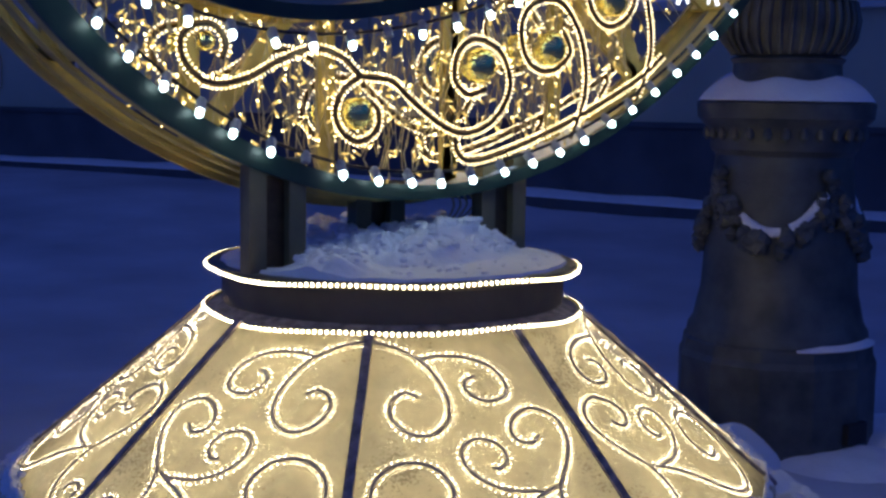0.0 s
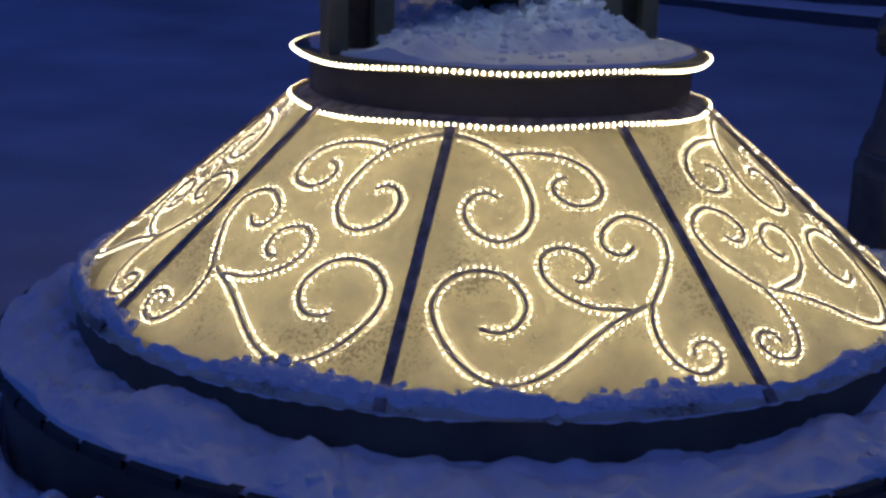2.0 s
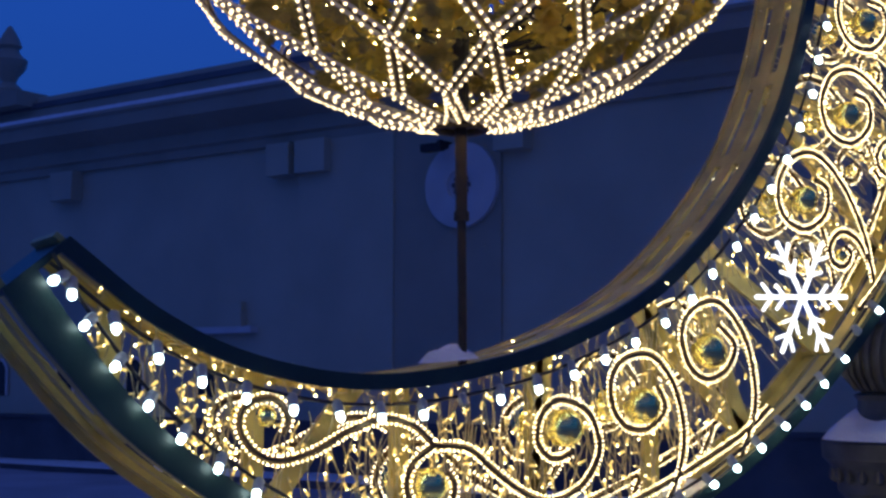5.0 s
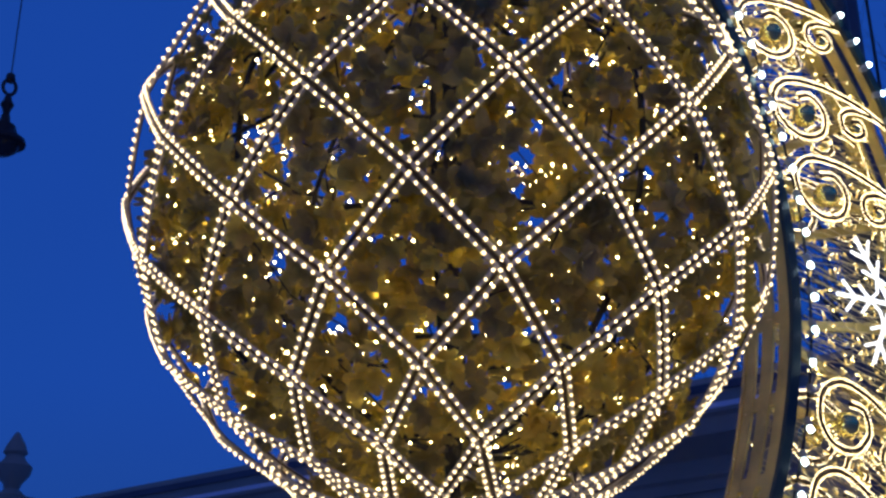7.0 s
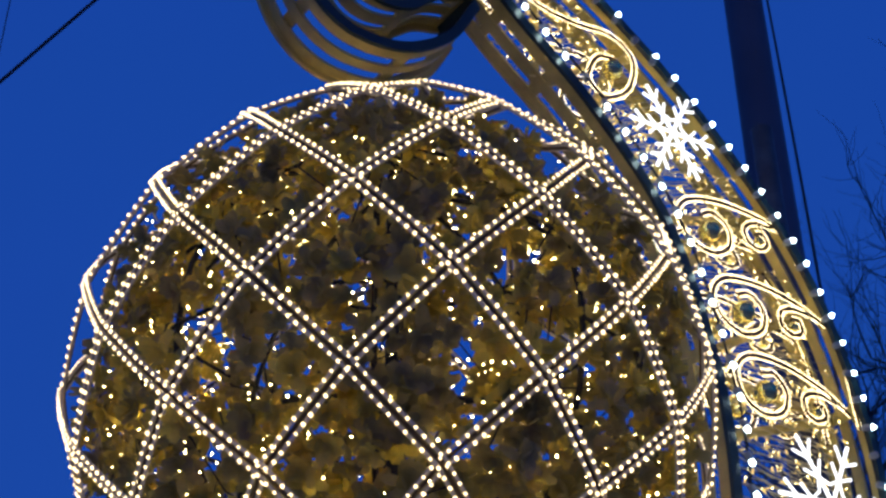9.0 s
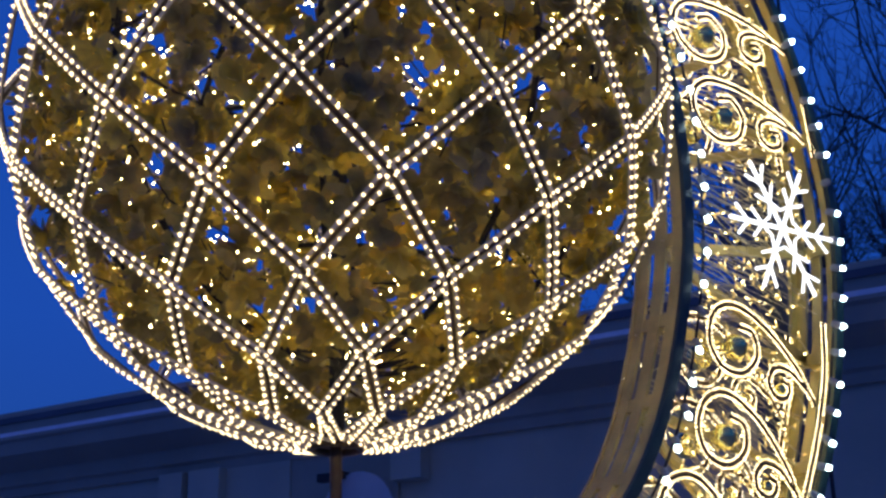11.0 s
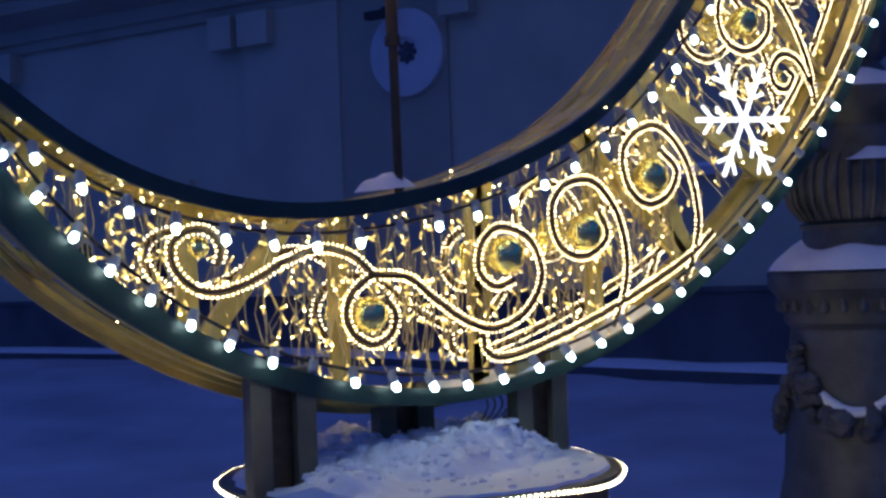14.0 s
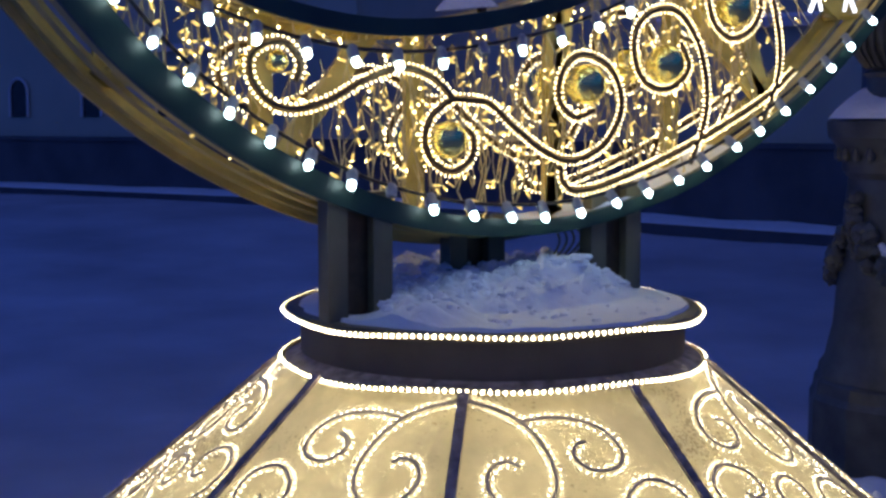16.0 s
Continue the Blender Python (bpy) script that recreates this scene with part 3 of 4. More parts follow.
# flat struts between the inner and outer lines at the back, upright and slanting
for k in range(2, 44, 2):
    a, b = O_EVEN[k], I_EVEN[k]
    if k < 18 and a.x < 0.85:
        b = Vector((a.x, float(np.interp(a.x, [p.x for p in IN2[:70]], [p.y for p in IN2[:70]]))))
    if b.y < a.y + 0.15 and a.x < 0.85 and k < 18:
        continue
    for (p, q) in ((a, b),) + (((a, I_EVEN[min(46, k + 2)]),) if k % 4 == 0 else ()):
        d = (q - p).normalized()
        w = Vector((-d.y, d.x)) * (0.034 if k < 16 else 0.022)
        part("strut", ring_band([p + d * 0.02 - w, q - d * 0.02 - w], [p + d * 0.02 + w, q - d * 0.02 + w], 0.09, 0.112), GOLD, crescent, "gold-painted flat strut")


def ring_scroll(flat, y=-0.055, bar=0.0098, step=0.0165, led=None, gap=0.0155, dot_r=0.0045):
    pts = [Vector((p.x, y, p.y)) for p in flat]
    return lit_scroll(pts, [Vector((0, -1, 0))] * len(pts), "scroll", crescent, bar, gap, dot_r, step, led or LED_HOT)


def gold_ball(x, z, r, y=-0.055):
    gg = Geo().lathe([(r * math.cos(a), r * math.sin(a)) for a in (radians(-90 + 180 * k / 12) for k in range(13))], 20, centre=(0, 0, 0))
    o = part("gold_ball", gg, MIRROR, crescent, "shiny gold ball")
    o.location = (x, y, z)


def flatc(ctrl, n=7):
    return [Vector((p.x, p.y)) for p in curve([(x, z, 0) for x, z in ctrl], n)]


LONG = [
    [(-0.717, 1.714), (-0.703, 1.765), (-0.74, 1.816), (-0.801, 1.82), (-0.855, 1.783), (-0.854, 1.718), (-0.802, 1.658), (-0.726, 1.636), (-0.613, 1.662), (-0.5, 1.718), (-0.374, 1.757), (-0.266, 1.733), (-0.189, 1.671)],
    [(-0.189, 1.671), (-0.259, 1.623), (-0.29, 1.556), (-0.267, 1.489), (-0.196, 1.45), (-0.126, 1.483), (-0.111, 1.545), (-0.139, 1.584)],
    [(-0.189, 1.671), (-0.057, 1.656), (0.044, 1.582), (0.169, 1.503), (0.283, 1.477), (0.41, 1.53), (0.479, 1.649), (0.431, 1.769), (0.314, 1.813), (0.234, 1.763), (0.218, 1.67), (0.282, 1.615), (0.362, 1.635)],
    [(0.793, 1.455), (0.847, 1.576), (0.864, 1.699), (0.826, 1.852), (0.727, 1.964), (0.606, 1.962), (0.535, 1.89), (0.543, 1.779), (0.609, 1.714), (0.705, 1.714), (0.777, 1.78), (0.74, 1.862)],
    [(1.14, 1.595), (1.209, 1.751), (1.215, 1.887), (1.163, 2.054), (1.048, 2.166), (0.935, 2.153), (0.861, 2.069), (0.887, 1.945), (0.974, 1.885), (1.075, 1.922), (1.118, 2.011), (1.042, 2.083)],
    [(0.226, 1.458), (0.239, 1.404), (0.308, 1.378), (0.482, 1.415), (0.792, 1.521), (1.139, 1.678), (1.293, 1.783)],
]
for y in (-0.055, 0.15):
    for c in LONG:
        ring_scroll(flatc(c), y)
    for x, z, r in ((-0.774, 1.769, 0.032), (-0.203, 1.546, 0.058), (0.332, 1.719, 0.066), (0.674, 1.79, 0.066), (0.992, 1.988, 0.066)):
        gold_ball(x, z, r, y)

# repeated pairs of curls on the upright arm, turned with the arm
UNIT = [(0.29, -0.31), (0.255, -0.14), (0.17, 0.04), (0.06, 0.155), (-0.045, 0.150), (-0.105, 0.05), (-0.085, -0.055), (0.0, -0.105), (0.085, -0.06), (0.10, 0.03), (0.05, 0.07)]
SMALL = [(0.285, -0.27), (0.225, -0.155), (0.155, -0.12), (0.105, -0.165), (0.115, -0.225), (0.165, -0.245), (0.195, -0.205), (0.17, -0.175)]


def place_unit(ctrl, x, z, turn):
    """Turns a curl with the arm, a little wider than high."""
    c, s = math.cos(radians(turn)), math.sin(radians(turn))
    return [(x + 1.32 * (u * c - v * s), z + 1.12 * (u * s + v * c) + 0.13 * (u * c - v * s)) for u, v in ctrl]


ARM = [(1.5, 2.586, 0), (1.757, 2.949, 8), (1.869, 3.346, 16), (1.912, 4.421, 42), (1.835, 4.808, 50), (1.674, 5.196, 58)]
for x, z, turn in ARM:
    for y in (-0.055, 0.15):
        ring_scroll(flatc(place_unit(UNIT, x, z, turn)), y)
        ring_scroll(flatc(place_unit(SMALL, x, z, turn)), y, dot_r=0.0042)
        gold_ball(x, z, 0.056, y)
        sx, sz = place_unit([(0.150, -0.205)], x, z, turn)[0]
        gold_ball(sx, sz, 0.026, y)
for c in ([(0.413, 6.265), (0.6, 6.177), (0.751, 6.133), (0.931, 6.128), (1.154, 6.15), (1.282, 6.051), (1.236, 5.859), (1.09, 5.753), (0.985, 5.823), (1.043, 5.971), (1.155, 6.009)],
          [(1.798, 2.164), (1.937, 2.299), (2.107, 2.537), (2.266, 2.837), (2.369, 3.082)], [(2.369, 3.082), (2.437, 3.316), (2.461, 3.548)], [(2.233, 5.238), (2.38, 5.017), (2.476, 4.751), (2.527, 4.37)],
          [(0.228, 6.432), (0.375, 6.342), (0.548, 6.366), (0.624, 6.277), (0.537, 6.166), (0.438, 6.195), (0.462, 6.267)]):
    for y in (-0.055, 0.15):
        ring_scroll(flatc(c), y)
gold_ball(1.142, 5.939, 0.052)
gold_ball(0.524, 6.261, 0.04)


# snowflakes of white tube light
def snowflake(x, z, r, turn, plain=False):
    f = part("snowflake", Geo().tube([(0, -0.012, 0), (0, 0.004, 0)], 0.02, 8), FLAKE, crescent, "white glowing snowflake")
    f.location = (x, -0.13, z)
    for k in range(6):
        a = radians(turn + 60 * k)
        d, q = Vector((math.cos(a), 0, math.sin(a))), Vector((-math.sin(a), 0, math.cos(a)))
        gg = Geo().tube([d * 0.01, d * r], 0.0088, 6)
        for at, ln in ((0.38, 0.24), (0.66, 0.26)):
            for s in (-1, 1):
                gg.tube([d * r * at, d * r * (at + ln * 0.80) + q * s * r * ln * 0.80], 0.0066, 6)
        part("arm", gg, FLAKE, f)
        if not plain:
            nxt = Vector((math.cos(a + math.pi / 3), 0, math.sin(a + math.pi / 3)))
            part("star_tube", Geo().tube([d * r * 0.40, (d + nxt) * r * 0.15, nxt * r * 0.40], 0.006, 6), FLAKE, f)


snowflake(1.402, 2.197, 0.24, 2, True)
snowflake(2.162, 3.918, 0.335, 2)
snowflake(1.428, 5.636, 0.265, 2)

# round lamps on their cables
bulb_m = Geo().lathe([(0.0, -0.061), (0.007, -0.059), (0.0118, -0.052), (0.0128, -0.045), (0.0105, -0.034), (0.008, -0.03)], 12).mesh("bulb")
bulb_m.materials.append(BULB)
sock_m = Geo().lathe([(0.012, -0.034), (0.0165, -0.03), (0.0175, 0.0), (0.012, 0.008), (0.0, 0.008)], 10).mesh("socket")
sock_m.materials.append(SOCKET)


def lamp_line(line, step, y, aim, first, last):
    rowp = [Vector((p.x, y, p.y)) for p in line]
    part("lamp_cable", Geo().tube(rowp, 0.006, 5), CABLE, crescent, "dark lamp cable")
    for i, (p, d) in enumerate(even(rowp, step)):
        if not first <= p.z * 0 + i <= last:
            continue
        away = Vector((d.z, 0, -d.x)) if aim else Vector((0, 0, -1.3))
        tilt = (away * 0.85 + Vector((random.uniform(-0.25, 0.25), -0.42, random.uniform(-0.2, 0.2)))).normalized()
        s = part("lamp_socket", sock_m, None, crescent, "grey plastic lamp socket")
        s.matrix_world = Matrix.Translation(p) @ (-tilt).to_track_quat("Z", "Y").to_matrix().to_4x4()
        if i % 17 != 9:
            part("bulb", bulb_m, None, s, "cool white glowing bulb")


lamp_line(resample(offset(OUT2[:165], lambda u: taper(u) + 0.052), 180), 0.138, Y0 - 0.02, 1, 0, 400)
lamp_line(resample(offset(IN2[:150], -0.095), 180), 0.150, Y0 - 0.01, 0, 0, 400)

# curtain of small yellow lamps on wires inside the frame
N_S = 330
LOW = [p for p in OUT2 if p.y < 2.3][:90]


def outer_z(x):
    """Height of the lower outer line at a place along it."""
    return float(np.interp(x, [p.x for p in LOW], [p.y for p in LOW]))


O_S, I_S = resample(OUT2[:178], N_S), resample(IN2[:178], N_S)
rnd = random.Random(4)
wires, tips, sleeves = Geo(), Geo(), Geo()
for k in range(4, N_S - 3):
    for layer in (0.0, 0.09):
        a, b = O_S[k], I_S[k]
        if k < 150 and b.x < 1.15 and (k < 80 or layer < 0.05):
            a = Vector((b.x, outer_z(b.x)))
            if b.x < -0.45 and rnd.random() < 0.45:
                continue
        u0, u1 = rnd.uniform(0.06, 0.3), rnd.uniform(0.6, 0.95)
        pts = []
        for j in range(6):
            u = u0 + (u1 - u0) * j / 5
            p = a.lerp(b, u)
            pts.append(Vector((p.x + rnd.gauss(0, 0.007), layer + rnd.gauss(0, 0.02), p.y + rnd.gauss(0, 0.007))))
        wires.tube(pts, 0.0026, 3)
        for p in pts[::2] if layer > 0.1 else pts:
            if rnd.random() < 0.5:
                d = Vector((rnd.gauss(0, 1), rnd.gauss(0, 0.4), rnd.gauss(0, 1))).normalized() * 0.028
                wires.tube([p, p + d], 0.0042, 3)
                sleeves.tube([p + d * 0.3, p + d * 1.1], rnd.choice((0.003, 0.004, 0.0046)), 5)
                tips.dot(p + d * 1.1, rnd.choice((0.003, 0.0038, 0.0055)))
part("wire_curtain", wires, WIRE, crescent, "tangle of yellowish lamp wires", smooth=False)["kind"] = "stuff"
part("sleeve_curtain", sleeves, SLEEVE, crescent, "glowing yellow lamp sleeves")["kind"] = "stuff"
part("lamp_curtain", tips, LED_Y, crescent, "scattered small yellow lamps")["kind"] = "stuff"

rim_w, rim_t = Geo(), Geo()
for k in range(6, 150):
    p, q = I_S[2 * k], O_S[2 * k]
    d = (q - p).normalized()
    for y in (-0.02, 0.06, 0.14):
        c = p + d * rnd.uniform(0.03, 0.075)
        a = Vector((c.x, y + rnd.uniform(-0.04, 0.04), c.y))
        b = a + Vector((rnd.gauss(0, 0.02), rnd.gauss(0, 0.02), rnd.gauss(0, 0.02)))
        rim_w.tube([a + Vector((rnd.gauss(0, 0.03), 0, rnd.gauss(0, 0.02))), a, b], 0.0036, 3)
        if rnd.random() < 0.55:
            rim_t.dot(b, rnd.choice((0.004, 0.0055)))
part("rim_wire_tangle", rim_w, WIRE, crescent, "lamp wires along the inner rail", smooth=False)["kind"] = "stuff"
part("rim_lamp_scatter", rim_t, LED_Y, crescent, "small yellow lamps along the inner rail")["kind"] = "stuff"

# thin snow lying inside the bottom of the frame
floor_line = [p for p in resample(offset(OUT2, 0.02), 420) if -0.75 < p.x < 1.05 and p.y < 1.6]
gg = Geo()
for i, p in enumerate(floor_line):
    ends = min(1.0, 8 * min(i, len(floor_line) - 1 - i) / len(floor_line))
    for j in range(13):
        y = -0.074 + 0.25 * j / 12
        thick = max(0.0, 0.014 + 0.035 * bumpy(p.x, y, 3, 7) + 0.012 * bumpy(p.x, y, 5, 30)) * ends
        gg.v.append((p.x, y, p.y + (thick if 0 < j < 12 else -0.004)))
for i in range(len(floor_line) - 1):
    for j in range(12):
        a = i * 13 + j
        gg.f.append((a, a + 13, a + 14, a + 1))
tagged(part("frame_snow", gg, SNOW), "thin snow lying inside the bottom of the crescent", "snow", kind="stuff")

# short posts that carry the crescent
for px, py in ((-0.53, -0.06), (0.03, 0.15), (0.47, -0.02)):
    top = 1.40 if abs(px) > 0.3 else 1.30
    for dx in (-0.075, 0.075):
        gg = Geo().box(px + dx - 0.032, px + dx + 0.032, py - 0.03, py + 0.03, 1.02, top)
        part("post", gg, POST, crescent, "olive-grey steel post", smooth=False)
    part("post_web", Geo().box(px - 0.043, px + 0.043, py + 0.005, py + 0.02, 1.02, top), BAR, crescent, smooth=False)
for k in range(5):
    x = 0.28 + 0.03 * k
    part("lead", Geo().tube(curve([(x, 0.06, 1.27), (x + 0.03, 0.05, 1.2), (x - 0.08 - 0.02 * k, 0.02, 1.10)], 5), 0.004, 5), WIRE, crescent, "loose power lead")


# ---- the great ball ----
BC, BR = Vector((-0.087, -0.053, 3.899)), 1.171
ball = thing("light_ball", "big ball of gold leaves in a diamond net of rope lights", "light sculpture", at=Matrix.Translation(BC))


def node(lat, lon, r=BR):
    r *= 1 + 0.02 * min(1.0, max(0.0, (-lat - 55) / 15))
    a, b = radians(lat), radians(lon)
    return Vector((r * math.cos(a) * math.cos(b), r * math.cos(a) * math.sin(b), r * math.sin(a)))


LATS = [-86, -74, -60.3, -46.2, -31.8, -17.9, -3, 12, 27, 42, 57, 72, 86]
for hand in (-1, 1):
    for k in range(12):
        pts = []
        for i in range(len(LATS) - 1):
            a = node(LATS[i], -113.1 + 30 * k + hand * 15 * (i - 6))
            b = node(LATS[i + 1], -113.1 + 30 * k + hand * 15 * (i - 5))
            for j in range(8):
                t = j / 8
                p = a.lerp(b, t)
                pts.append(p.lerp(p.normalized() * BR, 0.45))
        pts.append(node(LATS[-1], -113.1 + 30 * k + hand * 90))
        if hand > 0:
            pts = [p * 0.992 for p in pts]
        lit_scroll(pts, [p.normalized() for p in pts], "rope_bar", ball, 0.0065, 0.0155, 0.0078, 0.0345, LED, rope=True)
for lat in (-86, 86):
    pts = [node(lat, k * 10) for k in range(36)]
    part("end_ring", Geo().tube(pts, 0.012, 6, True), BAR, ball)
hub = Geo().lathe([(0.0, -1.19), (0.06, -1.185), (0.085, -1.175), (0.085, -1.15), (0.0, -1.15)], 24)
part("bottom_plate", hub, BAR, ball)
for k in range(8):
    a = radians(45 * k + 10)
    part("inner_bar", Geo().tube([Vector((0.93 * math.cos(b) * math.cos(a), 0.93 * math.cos(b) * math.sin(a), 0.93 * math.sin(b))) for b in (radians(-85 + 10 * j) for j in range(18))], 0.011, 5), CABLE, ball, "dark inner frame bar")
for z in (-0.7, -0.35, 0, 0.35, 0.7):
    r = math.sqrt(0.93 ** 2 - z * z)
    part("inner_hoop", Geo().tube([(r * math.cos(radians(10 * j)), r * math.sin(radians(10 * j)), z) for j in range(36)], 0.008, 5, True), CABLE, ball, "dark inner frame hoop")
part("inner_mast", Geo().tube([(0.0, 0.0, -1.16), (0.0, 0.0, 1.15)], 0.028, 8), CABLE, ball)


def petal(gg, o, d, up, ln, w, curl):
    """One petal that grows from the flower's first point."""
    side = d.cross(up).normalized()
    k = len(gg.v)
    for t, wd in ((0.35, 0.85), (0.7, 1.0), (1.0, 0.5)):
        c = o + d * ln * t + up * curl * t * t * ln
        gg.v += [tuple(c - side * w * wd + up * 0.12 * w), tuple(c), tuple(c + side * w * wd + up * 0.12 * w)]
    gg.f += [(0, k, k + 1), (0, k + 1, k + 2)]
    gg.f += [(k + i * 3 + j, k + i * 3 + j + 1, k + i * 3 + j + 4, k + i * 3 + j + 3) for i in range(2) for j in range(2)]


kinds = []
for k in range(8):
    rk = random.Random(20 + k)
    gg = Geo()
    gg.v.append((0, 0, 0))
    for j in range(14):
        a = 2 * math.pi * j / 7 + rk.uniform(-0.3, 0.3)
        lift = rk.uniform(-0.05, 0.45) if j < 7 else rk.uniform(0.5, 1.2)
        d = Vector((math.cos(a), math.sin(a), lift)).normalized()
        up = (Vector((0, 0, 1)) - d * d.z).normalized()
        petal(gg, Vector((rk.gauss(0, 0.006), rk.gauss(0, 0.006), 0.0)), d, up, rk.uniform(0.052, 0.085), rk.uniform(0.017, 0.027), rk.uniform(-0.9, 0.7))
    me = gg.mesh("gold_flower")
    me.materials.append(PETAL_A if k % 2 else PETAL_B)
    kinds.append(me)
rb = random.Random(8)
inner_leds = Geo()
NC = 2300
rest, BACK = (Geo(), Geo()), Matrix.Translation(-BC)
for i in range(NC):
    zf = 1 - 2 * (i + 0.5) / NC
    lon = math.pi * (1 + 5 ** 0.5) * i
    r = math.sqrt(1 - zf * zf)
    d = Vector((r * math.cos(lon), r * math.sin(lon), zf))
    dark = noise.noise(d * 4.2) + rb.gauss(0, 0.2) > 0.0
    if d.z < -0.965 or noise.noise(d * 5.5 + Vector((7, 3, 1))) > 0.30:
        continue
    me = kinds[2 * rb.randrange(4) + (0 if dark else 1)]
    m = Matrix.Translation(BC + d * rb.uniform(0.94, 1.09) + Vector((rb.gauss(0, 0.03), rb.gauss(0, 0.03), rb.gauss(0, 0.03)))) @ (d + Vector((rb.gauss(0, 0.3), rb.gauss(0, 0.3), rb.gauss(0, 0.3)))).to_track_quat("Z", "Y").to_matrix().to_4x4() @ pose(0, 0, 0, 0, 0, rb.uniform(0, 360)) @ Matrix.Scale(rb.uniform(0.55, 1.0), 4)
    if d.dot(Vector((-0.50, -0.86, -0.10))) > 0.76:
        part("gold_flower", me, None, ball).matrix_world = m
    else:
        rest[0 if dark else 1].add([BACK @ (m @ v.co) for v in me.vertices], [tuple(f.vertices) for f in me.polygons])
part("dull_flower_mass", rest[0], PETAL_B, ball, "dull gold leaves round the far side")["kind"] = "stuff"
part("gold_flower_mass", rest[1], PETAL_A, ball, "bright gold leaves round the far side")["kind"] = "stuff"
for i in range(2100):
    d = Vector((rb.gauss(0, 1), rb.gauss(0, 1), rb.gauss(0, 1))).normalized()
    inner_leds.dot(d * rb.uniform(0.80, 1.12), rb.choice((0.0022, 0.0027, 0.0033, 0.0048)))
twigs = Geo()
for i in range(150):
    d = Vector((rb.gauss(0, 1), rb.gauss(0, 1), rb.gauss(0, 1))).normalized()
    e = (d + Vector((rb.gauss(0, 0.2), rb.gauss(0, 0.2), rb.gauss(0, 0.25)))).normalized()
    twigs.tube([d * 0.95, (d + e).normalized() * rb.uniform(0.92, 1.06), e * 1.02], 0.0032, 3)
part("twig_net", twigs, CABLE, ball, "thin dark wires among the leaves")["kind"] = "stuff"
part("fairy_lamp_net", inner_leds, LED_F, ball, "tiny lamps among the gold leaves")["kind"] = "stuff"

rod = thing("ball_rod", "thin dark rod carrying the ball above the crescent", "rod")
part("upper_tube", Geo().tube([(-0.083, -0.053, 2.42), (-0.087, -0.053, 2.76)], 0.020, 10), BAR, rod)
part("lower_tube", Geo().tube([(-0.078, -0.053, 1.92), (-0.083, -0.053, 2.44)], 0.015, 10), BAR, rod)
part("clamp", Geo().tube([(-0.083, -0.053, 2.40), (-0.083, -0.053, 2.43)], 0.026, 10), BAR, rod)
gg = Geo()
for i in range(20):
    a = 2 * math.pi * i / 20
    for j in range(7):
        r = j / 6
        x, y = -0.11 + 0.11 * r * math.cos(a), -0.02 + 0.07 * r * math.sin(a)
        gg.v.append((x, y, 1.955 + 0.09 * x + max(0, (1 - r * r)) * (0.055 + 0.03 * bumpy(x, y, 0, 18)) - 0.004))
for i in range(20):
    for j in range(6):
        a, b = i * 7 + j, ((i + 1) % 20) * 7 + j
        gg.f.append((a, b, b + 1, a + 1))
tagged(part("snow_patch", gg, SNOW), "small snow cap at the foot of the rod", "snow", kind="stuff")


# ---- cast-iron street lamp ----
LX, LY, LZ = 2.83, 0.52, -0.13
LS, LH = 1.07, 1.045
lamp = thing("street_lamp", "grey cast-iron street lamp foot with garlands and snow", "street lamp", at=pose(LX, LY, LZ) @ Matrix.Diagonal((LS, LS, LH, 1)))
part("foot", Geo().lathe([(0.47, -0.25), (0.47, 0.42), (0.455, 0.45), (0.45, 0.50), (0.43, 0.52)], 12), IRON, lamp, "wide twelve-sided cast-iron foot", smooth=False)
part("shaft", Geo().lathe([(0.43, 0.515), (0.425, 0.56), (0.40, 0.60), (0.385, 0.68), (0.37, 0.74), (0.36, 0.9), (0.345, 1.1), (0.33, 1.3), (0.32, 1.40), (0.335, 1.42)], 40), IRON, lamp)
part("cornice", Geo().lathe([(0.32, 1.40), (0.345, 1.43), (0.35, 1.50), (0.38, 1.55), (0.41, 1.58), (0.415, 1.65), (0.39, 1.665), (0.25, 1.67)], 48), IRON, lamp)
for k in range(28):
    a = 2 * math.pi * k / 28
    o = part("egg", Geo().lathe([(0.0, -0.035), (0.018, -0.02), (0.022, 0.0), (0.016, 0.03), (0.0, 0.036)], 8), IRON, lamp)
    o.location = (0.362 * math.cos(a), 0.362 * math.sin(a), 1.505)
part("neck", Geo().lathe([(0.29, 1.665), (0.275, 1.70), (0.255, 1.80), (0.25, 1.86), (0.27, 1.885), (0.24, 1.90)], 36), IRON, lamp)
urn = part("urn", Geo().lathe([(0.20, 1.88), (0.26, 1.92), (0.30, 2.0), (0.312, 2.09), (0.295, 2.18), (0.24, 2.26), (0.20, 2.30), (0.185, 2.38), (0.2, 2.40)], 40), IRON, lamp)
for k in range(36):
    a = 2 * math.pi * k / 36
    pts = [Vector((r * math.cos(a + s), r * math.sin(a + s), z)) for r, z, s in ((0.255, 1.91, 0), (0.305, 1.99, 0.01), (0.318, 2.09, 0.02), (0.30, 2.18, 0.03), (0.27, 2.23, 0.05))]
    part("leaf_rib", Geo().tube(pts, [0.010, 0.014, 0.015, 0.014, 0.008], 6), IRON, urn)
for k in range(4):
    a = radians(90 * k + 5)
    c = Vector((math.cos(a), math.sin(a), 0))
    part("handle", Geo().tube(curve([c * 0.22 + Vector((0, 0, 2.22)), c * 0.29 + Vector((0, 0, 2.26)), c * 0.34 + Vector((0, 0, 2.33)), c * 0.32 + Vector((0, 0, 2.38)), c * 0.28 + Vector((0, 0, 2.35))], 5), 0.022, 7), IRON, urn)
